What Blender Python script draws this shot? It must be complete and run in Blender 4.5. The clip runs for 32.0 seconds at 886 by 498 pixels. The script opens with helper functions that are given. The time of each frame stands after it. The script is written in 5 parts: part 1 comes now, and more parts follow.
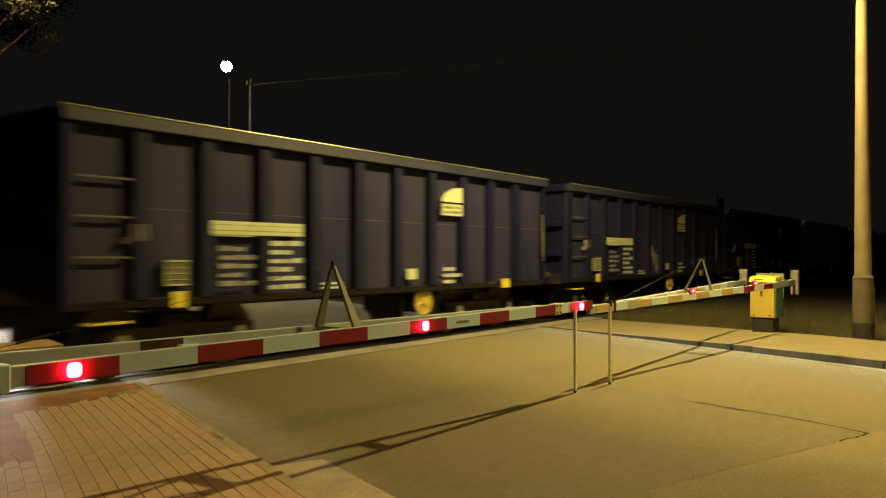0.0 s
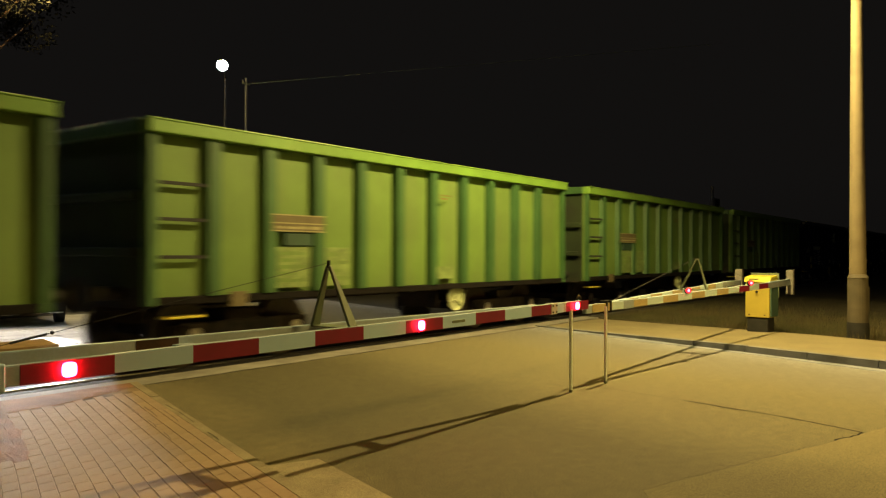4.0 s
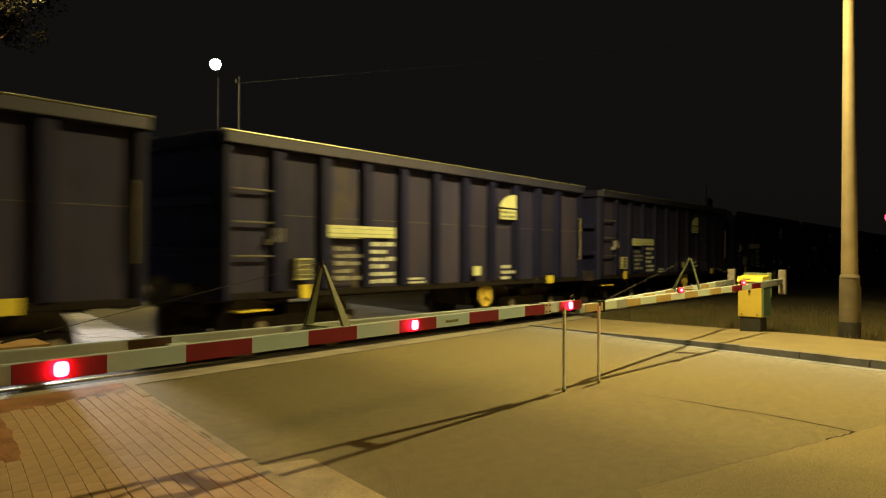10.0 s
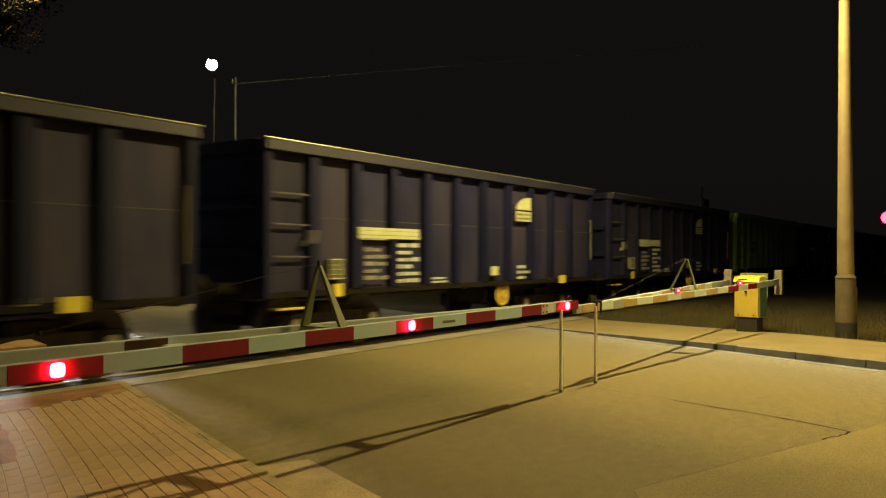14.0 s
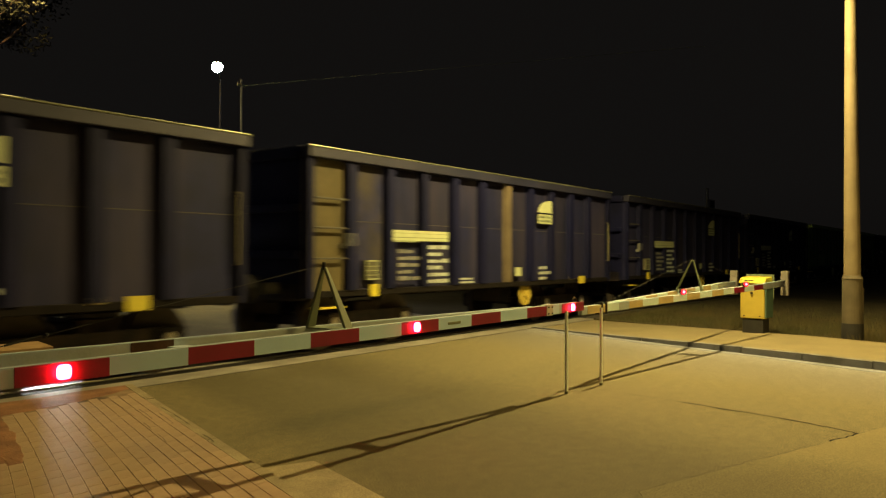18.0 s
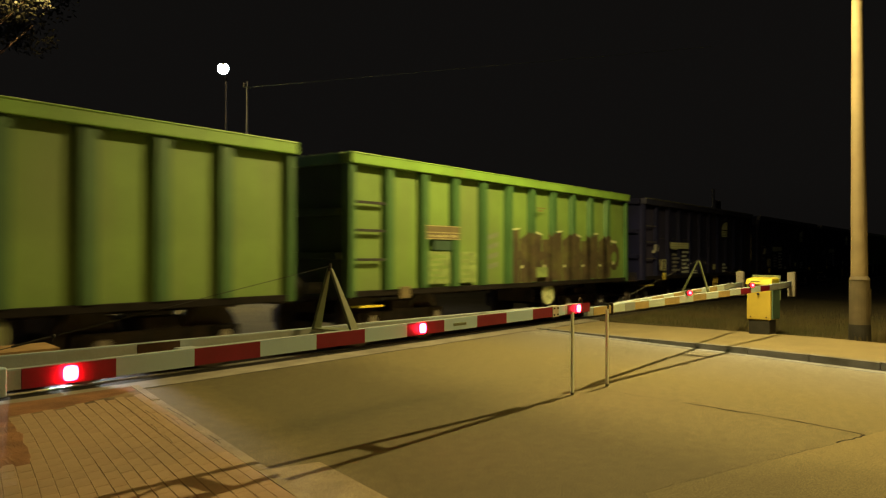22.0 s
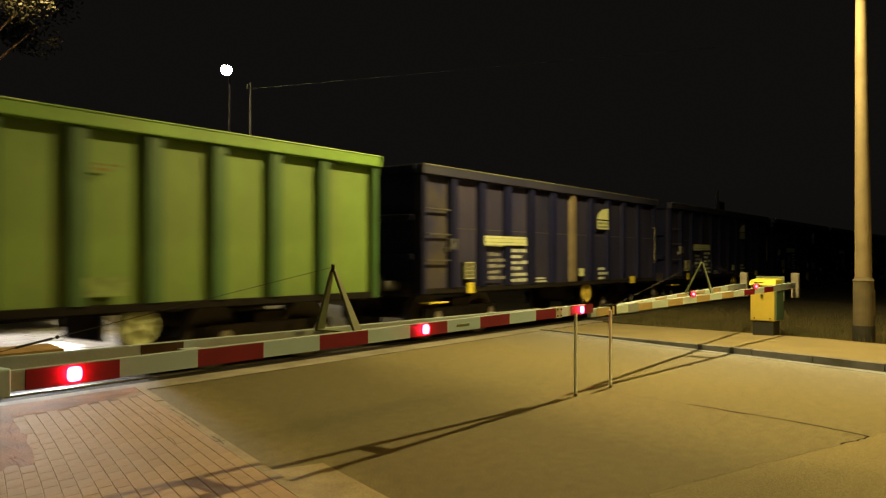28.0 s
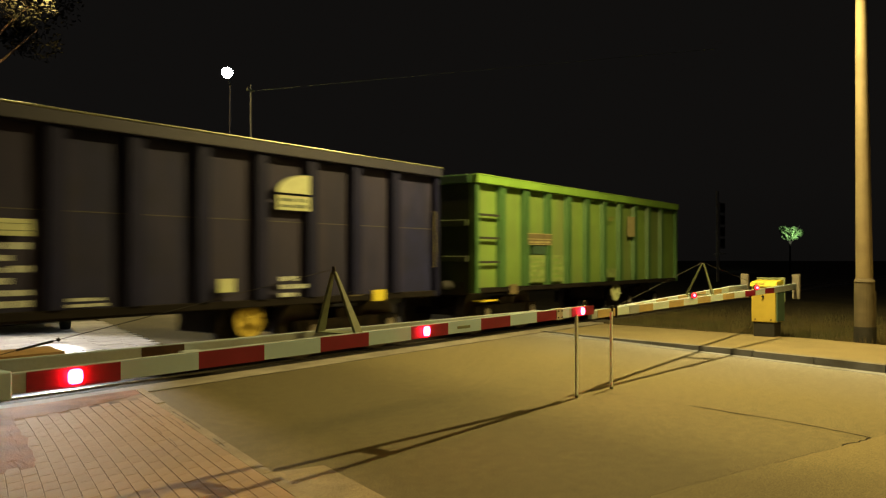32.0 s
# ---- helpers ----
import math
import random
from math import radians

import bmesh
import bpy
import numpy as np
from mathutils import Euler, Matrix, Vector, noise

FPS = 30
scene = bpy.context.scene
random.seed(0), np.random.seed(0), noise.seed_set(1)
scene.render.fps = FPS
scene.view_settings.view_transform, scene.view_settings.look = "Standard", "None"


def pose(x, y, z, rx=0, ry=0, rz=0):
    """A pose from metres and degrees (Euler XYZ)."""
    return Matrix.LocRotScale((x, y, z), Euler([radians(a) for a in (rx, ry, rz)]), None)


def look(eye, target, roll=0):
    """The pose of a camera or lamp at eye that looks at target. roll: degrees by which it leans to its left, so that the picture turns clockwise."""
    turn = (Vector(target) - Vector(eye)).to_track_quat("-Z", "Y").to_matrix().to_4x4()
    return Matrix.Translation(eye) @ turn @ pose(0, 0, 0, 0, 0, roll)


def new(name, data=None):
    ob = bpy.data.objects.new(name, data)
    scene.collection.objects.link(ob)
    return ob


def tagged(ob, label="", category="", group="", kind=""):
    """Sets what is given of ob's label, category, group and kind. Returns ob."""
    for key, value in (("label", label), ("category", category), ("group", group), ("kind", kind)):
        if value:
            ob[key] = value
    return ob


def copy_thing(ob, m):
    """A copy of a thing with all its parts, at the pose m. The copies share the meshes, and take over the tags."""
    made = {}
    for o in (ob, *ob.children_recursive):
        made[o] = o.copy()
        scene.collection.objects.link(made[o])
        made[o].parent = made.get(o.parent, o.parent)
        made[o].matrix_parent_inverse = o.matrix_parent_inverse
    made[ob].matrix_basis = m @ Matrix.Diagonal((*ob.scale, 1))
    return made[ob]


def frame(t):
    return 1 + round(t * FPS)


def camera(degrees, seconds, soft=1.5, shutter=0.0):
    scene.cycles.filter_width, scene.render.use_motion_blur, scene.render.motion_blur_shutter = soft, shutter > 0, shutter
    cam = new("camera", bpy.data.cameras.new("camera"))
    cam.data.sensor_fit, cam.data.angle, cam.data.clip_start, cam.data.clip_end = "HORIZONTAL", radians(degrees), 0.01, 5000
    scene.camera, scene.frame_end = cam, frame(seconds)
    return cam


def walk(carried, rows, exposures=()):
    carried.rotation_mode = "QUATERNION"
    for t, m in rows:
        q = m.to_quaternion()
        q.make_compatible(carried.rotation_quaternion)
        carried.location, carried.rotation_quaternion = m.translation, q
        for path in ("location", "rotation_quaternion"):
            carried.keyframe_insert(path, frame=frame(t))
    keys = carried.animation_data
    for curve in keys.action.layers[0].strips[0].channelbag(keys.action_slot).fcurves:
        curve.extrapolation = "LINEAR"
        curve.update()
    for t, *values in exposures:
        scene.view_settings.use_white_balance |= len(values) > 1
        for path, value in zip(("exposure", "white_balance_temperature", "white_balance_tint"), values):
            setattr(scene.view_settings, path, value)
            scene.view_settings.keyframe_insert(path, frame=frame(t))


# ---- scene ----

# Camera: held by hand at eye height beside the road, turning a little.
EYE = (0.0, 0.0, 1.56)
PATH = (
    (0, 90.336, -0.179, -53.567), (0.5, 90.332, -0.162, -53.598), (1, 90.317, -0.179, -53.627), (1.5, 90.305, -0.200, -53.653),
    (2, 90.296, -0.222, -53.688), (2.5, 90.306, -0.211, -53.738), (3, 90.306, -0.218, -53.789), (3.5, 90.310, -0.220, -53.819),
    (5.5, 90.281, -0.230, -54.002), (6, 90.281, -0.239, -54.024), (6.5, 90.275, -0.241, -54.061), (7, 90.262, -0.261, -54.091),
    (7.5, 90.249, -0.270, -54.123), (8, 90.240, -0.285, -54.164), (8.5, 90.241, -0.297, -54.212), (9, 90.243, -0.298, -54.258),
    (9.5, 90.259, -0.299, -54.298), (10, 90.274, -0.270, -54.329), (10.5, 90.290, -0.268, -54.362), (11, 90.291, -0.269, -54.397),
    (11.5, 90.286, -0.280, -54.437), (12, 90.284, -0.292, -54.470), (12.5, 90.284, -0.295, -54.507), (13, 90.296, -0.287, -54.532),
    (13.5, 90.308, -0.262, -54.549), (14, 90.320, -0.244, -54.555), (14.5, 90.322, -0.243, -54.558), (16.5, 90.378, -0.195, -54.403),
    (17, 90.385, -0.186, -54.368), (17.5, 90.413, -0.173, -54.283), (18, 90.427, -0.153, -54.182), (18.5, 90.445, -0.138, -54.069),
    (19, 90.455, -0.112, -53.952), (19.5, 90.467, -0.103, -53.876), (20, 90.488, -0.095, -53.807), (20.5, 90.509, -0.093, -53.759),
    (21, 90.524, -0.091, -53.725), (21.5, 90.522, -0.100, -53.735), (22, 90.508, -0.112, -53.777), (22.5, 90.505, -0.137, -53.799),
    (23, 90.509, -0.136, -53.782), (23.5, 90.520, -0.131, -53.745), (24, 90.544, -0.123, -53.669), (24.5, 90.571, -0.112, -53.579),
    (25, 90.593, -0.101, -53.502), (25.5, 90.597, -0.084, -53.472), (27.5, 90.589, -0.099, -53.535), (28, 90.586, -0.110, -53.550),
    (28.5, 90.578, -0.111, -53.576), (29, 90.602, -0.091, -53.568), (29.5, 90.645, -0.050, -53.513), (30, 90.698, -0.020, -53.450),
    (30.5, 90.727, 0.003, -53.424), (31, 90.733, 0.013, -53.453), (31.5, 90.726, 0.011, -53.484), (32, 90.720, 0.000, -53.501))

cam = camera(58.5, 32.0, soft=1.3, shutter=0.45)
walk(cam, [(t, pose(*EYE, rx, ry, rz)) for t, rx, ry, rz in PATH], exposures=((0, 0.15), (9, 0.15), (13, 0.09), (18, 0.10), (22, -0.03), (25, 0.04), (30, -0.03), (32, 0.03)))

# ---- light ----
world = bpy.data.worlds.new("night")
scene.world = world
world.use_nodes = True
bg = world.node_tree.nodes["Background"]
bg.inputs[0].default_value = (0.49, 0.44, 0.40, 1)
# the night sky dims into the dark land at the horizon
sky_co = world.node_tree.nodes.new("ShaderNodeTexCoord")
sky_up = world.node_tree.nodes.new("ShaderNodeSeparateXYZ")
sky_rise = world.node_tree.nodes.new("ShaderNodeMapRange")
sky_rise.inputs["From Min"].default_value, sky_rise.inputs["From Max"].default_value = 0.0, 0.09
sky_rise.inputs["To Min"].default_value, sky_rise.inputs["To Max"].default_value = 0.0085, 0.0105
world.node_tree.links.new(sky_co.outputs["Generated"], sky_up.inputs[0])
world.node_tree.links.new(sky_up.outputs["Z"], sky_rise.inputs["Value"])
world.node_tree.links.new(sky_rise.outputs["Result"], bg.inputs[1])

SODIUM = (1.0, 0.74, 0.25)


def lamp(name, place, watts, colour, radius=0.12, target=None, spread=150, blend=0.5):
    data = bpy.data.lights.new(name, "SPOT" if target else "POINT")
    data.energy, data.color, data.shadow_soft_size = watts, colour, radius
    ob = new(name, data)
    if target:
        data.spot_size, data.spot_blend = radians(spread), blend
        ob.matrix_world = look(place, target)
    else:
        ob.location = place
    return ob


LAMP_HEAD = (12.5, 4.1, 7.44)
lamp("sodium_lamp_light", (12.5, 4.1, 7.3), 5050, SODIUM, 0.10, (12.3, 3.3, 0), 168, 0.45)
# unseen fill behind the camera, added to brighten the near road and boom faces
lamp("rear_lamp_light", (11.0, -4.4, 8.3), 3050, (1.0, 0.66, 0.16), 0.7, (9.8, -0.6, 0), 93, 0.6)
lamp("far_sodium_light", (11.0, 22.2, 10.0), 2400, SODIUM, 0.15, (11.5, 19.5, 0), 174, 0.3)
lamp("white_lamp_light", (14.75, 18.75, 6.75), 380, (0.86, 0.95, 1.0), 0.12, (13.6, 17.0, 0), 116, 0.5)
# out of view, added to whiten the ground glimpsed under the wagons
lamp("crossing_lamp_light", (4.6, 16.6, 6.2), 2950, (1.0, 0.92, 0.86), 0.15, (6.0, 13.8, 0), 48, 0.4)


# ---- materials ----
def mat(name, colour, rough=0.6, metal=0.0, vary=0.25, scale=6.0, fine=60.0, bump=0.15, dirt=None, dirt_amount=0.35, jitter=0.0, coat=0.0, speckle=0.0, road_tones=(), streak=1.0, gloss=0.5):
    """Base colour broken by two sizes of noise, an optional dirt colour, fine bump."""
    m = bpy.data.materials.new(name)
    m.use_nodes = True
    nt = m.node_tree
    n, link = nt.nodes, nt.links.new
    bs = n["Principled BSDF"]
    co = n.new("ShaderNodeTexCoord")
    big = n.new("ShaderNodeTexNoise")
    big.inputs["Scale"].default_value, big.inputs["Detail"].default_value = scale, 6
    small = n.new("ShaderNodeTexNoise")
    small.inputs["Scale"].default_value, small.inputs["Detail"].default_value = fine, 4
    link(co.outputs["Object"], big.inputs["Vector"])
    link(co.outputs["Object"], small.inputs["Vector"])
    ramp = n.new("ShaderNodeValToRGB")
    ramp.color_ramp.elements[0].position, ramp.color_ramp.elements[1].position = 0.3, 0.72
    lo = [c * (1 - vary) for c in colour]
    hi = [min(1, c * (1 + vary)) for c in colour]
    ramp.color_ramp.elements[0].color, ramp.color_ramp.elements[1].color = (*lo, 1), (*hi, 1)
    link(big.outputs["Fac"], ramp.inputs["Fac"])
    out = ramp.outputs["Color"]
    grain = n.new("ShaderNodeMix")
    grain.data_type, grain.blend_type = "RGBA", "MULTIPLY"
    grain.inputs["Factor"].default_value = min(1.0, vary * 1.4)
    link(out, grain.inputs["A"])
    link(small.outputs["Fac"], grain.inputs["B"])
    out = grain.outputs["Result"]
    if speckle:
        sp = n.new("ShaderNodeTexNoise")
        sp.inputs["Scale"].default_value, sp.inputs["Detail"].default_value, sp.inputs["Roughness"].default_value = 105.0, 4, 0.75
        link(co.outputs["Object"], sp.inputs["Vector"])
        sr = n.new("ShaderNodeValToRGB")
        sr.color_ramp.elements[0].position, sr.color_ramp.elements[1].position = 0.40, 0.74
        sr.color_ramp.elements[0].color, sr.color_ramp.elements[1].color = (1 - speckle * 0.45,) * 3 + (1,), (1 + speckle * 1.7,) * 3 + (1,)
        link(sp.outputs["Fac"], sr.inputs["Fac"])
        sm = n.new("ShaderNodeMix")
        sm.data_type, sm.blend_type = "RGBA", "MULTIPLY"
        sm.inputs["Factor"].default_value = 1.0
        link(out, sm.inputs["A"])
        link(sr.outputs["Color"], sm.inputs["B"])
        out = sm.outputs["Result"]
    if road_tones:
        # tone across the road: distance from its edge, broken by noise
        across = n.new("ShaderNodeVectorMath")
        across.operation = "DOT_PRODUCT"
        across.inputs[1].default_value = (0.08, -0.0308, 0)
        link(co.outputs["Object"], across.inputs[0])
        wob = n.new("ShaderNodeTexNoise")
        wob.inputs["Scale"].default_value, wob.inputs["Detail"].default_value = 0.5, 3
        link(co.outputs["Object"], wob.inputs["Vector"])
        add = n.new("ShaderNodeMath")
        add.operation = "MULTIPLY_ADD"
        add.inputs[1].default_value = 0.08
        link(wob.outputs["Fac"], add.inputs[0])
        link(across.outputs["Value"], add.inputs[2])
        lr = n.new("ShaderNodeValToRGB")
        while len(lr.color_ramp.elements) < len(road_tones):
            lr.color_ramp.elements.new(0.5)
        for e, (u, c) in zip(lr.color_ramp.elements, road_tones):
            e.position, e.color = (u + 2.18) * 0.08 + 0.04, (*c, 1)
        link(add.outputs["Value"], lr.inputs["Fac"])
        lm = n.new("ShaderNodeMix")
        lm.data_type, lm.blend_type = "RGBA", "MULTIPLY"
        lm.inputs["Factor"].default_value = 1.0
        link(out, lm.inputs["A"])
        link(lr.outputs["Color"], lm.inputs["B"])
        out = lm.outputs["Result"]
    if dirt:
        dn = n.new("ShaderNodeTexNoise")
        dn.inputs["Scale"].default_value, dn.inputs["Detail"].default_value, dn.inputs["Roughness"].default_value = scale * 0.45, 8, 0.65
        stretch = n.new("ShaderNodeMapping")
        stretch.inputs["Scale"].default_value = (1.0, 1.0, streak)
        link(co.outputs["Object"], stretch.inputs["Vector"])
        link(stretch.outputs["Vector"], dn.inputs["Vector"])
        if jitter:
            # each piece takes its dirt from another part of the noise
            own = n.new("ShaderNodeObjectInfo")
            far = n.new("ShaderNodeMath")
            far.operation = "MULTIPLY"
            far.inputs[1].default_value = 43.0
            link(own.outputs["Random"], far.inputs[0])
            link(far.outputs["Value"], stretch.inputs["Location"])
        dr = n.new("ShaderNodeValToRGB")
        dr.color_ramp.elements[0].position, dr.color_ramp.elements[1].position = 0.62 - dirt_amount * 0.4, 0.85 - dirt_amount * 0.3
        link(dn.outputs["Fac"], dr.inputs["Fac"])
        dm = n.new("ShaderNodeMix")
        dm.data_type = "RGBA"
        link(dr.outputs["Color"], dm.inputs["Factor"])
        link(out, dm.inputs["A"])
        dm.inputs["B"].default_value = (*dirt, 1)
        out = dm.outputs["Result"]
    if jitter:
        info = n.new("ShaderNodeObjectInfo")
        mp = n.new("ShaderNodeMapRange")
        mp.inputs["To Min"].default_value, mp.inputs["To Max"].default_value = 1 - jitter, 1 + jitter
        link(info.outputs["Random"], mp.inputs["Value"])
        hsv = n.new("ShaderNodeHueSaturation")
        link(mp.outputs["Result"], hsv.inputs["Value"])
        link(out, hsv.inputs["Color"])
        out = hsv.outputs["Color"]
    link(out, bs.inputs["Base Color"])
    rr = n.new("ShaderNodeMapRange")
    rr.inputs["To Min"].default_value, rr.inputs["To Max"].default_value = max(0.03, rough - 0.12), min(1, rough + 0.12)
    link(small.outputs["Fac"], rr.inputs["Value"])
    link(rr.outputs["Result"], bs.inputs["Roughness"])
    bs.inputs["Metallic"].default_value = metal
    bs.inputs["Specular IOR Level"].default_value = gloss
    bs.inputs["Coat Weight"].default_value = coat
    if bump:
        bp = n.new("ShaderNodeBump")
        bp.inputs["Strength"].default_value, bp.inputs["Distance"].default_value = bump, 0.01
        link(small.outputs["Fac"], bp.inputs["Height"])
        link(bp.outputs["Normal"], bs.inputs["Normal"])
    return m


def glow(name, colour, strength):
    m = bpy.data.materials.new(name)
    m.use_nodes = True
    bs = m.node_tree.nodes["Principled BSDF"]
    bs.inputs["Base Color"].default_value = (*colour, 1)
    bs.inputs["Emission Color"].default_value = (*colour, 1)
    bs.inputs["Emission Strength"].default_value = strength
    return m


# darkest left of the middle, paler rightwards; kerb dust with white lamplight painted in
ROAD_TONES = ((-2.0, (0.95, 0.9, 0.8)), (0.2, (0.95, 0.9, 0.8)), (0.8, (0.60, 0.59, 0.52)), (2.8, (0.55, 0.54, 0.47)), (4.2, (0.97, 0.96, 0.90)), (6.4, (1.10, 1.10, 1.06)), (8.3, (1.12, 1.20, 1.8)), (9.3, (1.42, 1.64, 3.1)))
ASPHALT = mat("asphalt", (0.121, 0.106, 0.0585), 0.88, vary=0.17, scale=9.0, fine=200, bump=0, speckle=1.55, road_tones=ROAD_TONES)
OLD_ASPHALT = mat("old_asphalt", (0.160, 0.138, 0.073), 0.9, vary=0.14, scale=1.2, fine=240, bump=0, speckle=0.9, road_tones=ROAD_TONES)
KERB = mat("kerb_concrete", (0.19, 0.195, 0.215), 0.88, vary=0.2, scale=3.0, fine=90, bump=0.3, dirt=(0.09, 0.09, 0.085), dirt_amount=0.3, jitter=0.10)
# lamp's glint on the wagons' top edge, put into a pale metal colour
RIM_GLINT = mat("rim_glint", (0.27, 0.29, 0.20), 0.35, 0.5, vary=0.35, scale=1.2)
RUNG = mat("rung_steel", (0.06, 0.058, 0.052), 0.6, vary=0.25)
TAR = mat("tar", (0.012, 0.010, 0.010), 0.96, gloss=0.15, vary=0.4, scale=5, bump=0.3)
CONCRETE = mat("concrete", (0.27, 0.255, 0.23), 0.85, vary=0.25, scale=2.0, fine=90, bump=0.35, dirt=(0.10, 0.09, 0.08), dirt_amount=0.3, jitter=0.08)
PALE = mat("pale_slab", (0.46, 0.44, 0.41), 0.8, vary=0.15, scale=2.0, fine=90, bump=0.3, jitter=0.06)
SLAB = mat("sidewalk", (0.20, 0.172, 0.098), 0.9, vary=0.14, scale=1.5, fine=160, bump=0.12, dirt=(0.20, 0.165, 0.095), dirt_amount=0.3, speckle=0.25)
PAVER = mat("paver", (0.375, 0.268, 0.182), 0.88, vary=0.16, scale=3.0, fine=120, bump=0.2, dirt=(0.30, 0.20, 0.14), dirt_amount=0.35, jitter=0.05)
JOINT = mat("joint_sand", (0.15, 0.095, 0.06), 0.95, vary=0.4, scale=3.2, bump=0.3, dirt=(0.30, 0.21, 0.13), dirt_amount=0.45)
DARK_SOIL = mat("dark_soil", (0.075, 0.048, 0.028), 0.95, vary=0.45, scale=2.2, fine=40, bump=0.8, speckle=0.4)
SOIL = mat("soil", (0.27, 0.128, 0.066), 0.95, vary=0.35, scale=3.0, fine=60, bump=0.6, speckle=0.3)
EARTH = mat("earth", (0.055, 0.048, 0.030), 0.95, vary=0.5, scale=0.5, fine=20, bump=0.6)
VERGE = mat("verge_soil", (0.075, 0.062, 0.032), 0.95, vary=0.45, scale=2.2, fine=40, bump=0.8, speckle=0.4)
# pale sand, tinted bluish to stand in for white lamplight on it
SAND = mat("gutter_sand", (0.235, 0.26, 0.35), 0.9, vary=0.3, scale=2.5, fine=90, bump=0.4, speckle=0.3)
SPRAY_GREEN = mat("green_spray", (0.026, 0.050, 0.020), 0.7, vary=0.4, scale=4)
CARD = mat("dull_card", (0.13, 0.13, 0.085), 0.75, vary=0.3, scale=8)
FAINT = mat("faint_spray", (0.24, 0.25, 0.25), 0.7, vary=0.4, scale=5)
FADED = mat("faded_lettering", (0.23, 0.33, 0.11), 0.75, vary=0.35, scale=9)
RED_SMEAR = mat("faded_red_mark", (0.20, 0.15, 0.05), 0.75, vary=0.35, scale=9)
POCKET = mat("pocket_green", (0.030, 0.075, 0.045), 0.7, vary=0.2)
PLATE_BROWN = mat("brown_marking_plate", (0.145, 0.118, 0.06), 0.7, vary=0.25)
GRASS = mat("grass", (0.092, 0.094, 0.030), 0.8, vary=0.5, scale=1.6, fine=12, bump=0.0, dirt=(0.12, 0.085, 0.035), dirt_amount=0.45)
BALLAST = mat("ballast", (0.12, 0.11, 0.10), 0.95, vary=0.5, scale=14, fine=60, bump=0.8)
RAIL_TOP = mat("rail_steel", (0.35, 0.33, 0.31), 0.35, 1.0, vary=0.2)
RUST = mat("rust", (0.10, 0.055, 0.035), 0.85, 0.1, vary=0.4, scale=8)
BLUE = mat("blue_paint", (0.0030, 0.0048, 0.040), 0.75, gloss=0.2, vary=0.35, scale=1.6, fine=50, bump=0.1, dirt=(0.006, 0.0065, 0.036), dirt_amount=0.4, jitter=0.15)
BLUE_DUSTY = mat("dusty_blue_paint", (0.0085, 0.0112, 0.060), 0.8, gloss=0.3, vary=0.4, scale=1.8, fine=40, bump=0.12, dirt=(0.031, 0.027, 0.056), dirt_amount=0.5, jitter=0.22, streak=0.22)
DUST_CAKED = mat("dust_caked_paint", (0.115, 0.095, 0.040), 0.85, vary=0.35, scale=2.2, fine=40, bump=0.15, dirt=(0.045, 0.040, 0.04), dirt_amount=0.4, jitter=0.1, streak=0.3)
DUST_PATCHY = mat("patchy_dusty_paint", (0.0120, 0.0150, 0.096), 0.8, gloss=0.35, vary=0.4, scale=4.0, fine=40, bump=0.15, dirt=(0.056, 0.048, 0.036), dirt_amount=0.62, jitter=0.12, streak=0.6)
RAIL_DUST = mat("dusty_top_rail", (0.013, 0.016, 0.052), 0.65, vary=0.3, scale=1.5, fine=40, bump=0.12, dirt=(0.025, 0.025, 0.052), dirt_amount=0.5, jitter=0.15)
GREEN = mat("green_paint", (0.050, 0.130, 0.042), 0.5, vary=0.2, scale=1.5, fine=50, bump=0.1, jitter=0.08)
# wagon-end green with the shade of the gap between wagons painted in
END_GREEN = mat("shaded_green_end", (0.022, 0.042, 0.012), 0.8, vary=0.3, scale=1.5, bump=0.1, dirt=(0.016, 0.02, 0.010), dirt_amount=0.5)
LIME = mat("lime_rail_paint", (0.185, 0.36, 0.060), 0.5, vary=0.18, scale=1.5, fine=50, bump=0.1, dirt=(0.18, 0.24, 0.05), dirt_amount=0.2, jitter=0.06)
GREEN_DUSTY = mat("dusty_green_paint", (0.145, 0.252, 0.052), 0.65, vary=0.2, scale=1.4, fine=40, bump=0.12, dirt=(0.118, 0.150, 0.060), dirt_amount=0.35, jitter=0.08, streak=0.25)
UNDER = mat("underframe", (0.026, 0.025, 0.032), 0.8, gloss=0.2, vary=0.4, scale=5, dirt=(0.06, 0.045, 0.035), dirt_amount=0.5)
STEEL_BLACK = mat("black_steel", (0.022, 0.022, 0.024), 0.8, 0.0, vary=0.3)
WHEEL = mat("wheel_steel", (0.13, 0.115, 0.105), 0.55, 0.6, vary=0.3)
CREAM = mat("cream_plate", (0.50, 0.56, 0.34), 0.6, vary=0.15)
YELLOW = mat("yellow_paint", (0.62, 0.55, 0.05), 0.5, vary=0.15)
TAN = mat("tan_plate", (0.33, 0.31, 0.16), 0.6, vary=0.15)
WHITE_MARK = mat("white_marking", (0.46, 0.52, 0.50), 0.6, vary=0.2)
WASH = mat("thin_spray", (0.13, 0.13, 0.12), 0.8, vary=0.5, scale=6, dirt=(0.04, 0.04, 0.06), dirt_amount=0.45)
GRAFFITI = mat("brown_spray", (0.074, 0.056, 0.028), 0.75, vary=0.4, scale=4, dirt=(0.11, 0.12, 0.035), dirt_amount=0.3)
BOOM_WHITE = mat("white_film", (0.48, 0.71, 1.0), 0.45, vary=0.05, scale=3, bump=0.03, dirt=(0.47, 0.67, 0.92), dirt_amount=0.2)
# right boom's white film, the near lamp's brightness put into its colour
LAMPLIT_WHITE = mat("lamplit_white_film", (0.70, 0.90, 1.0), 0.45, vary=0.04, scale=3, bump=0.03)
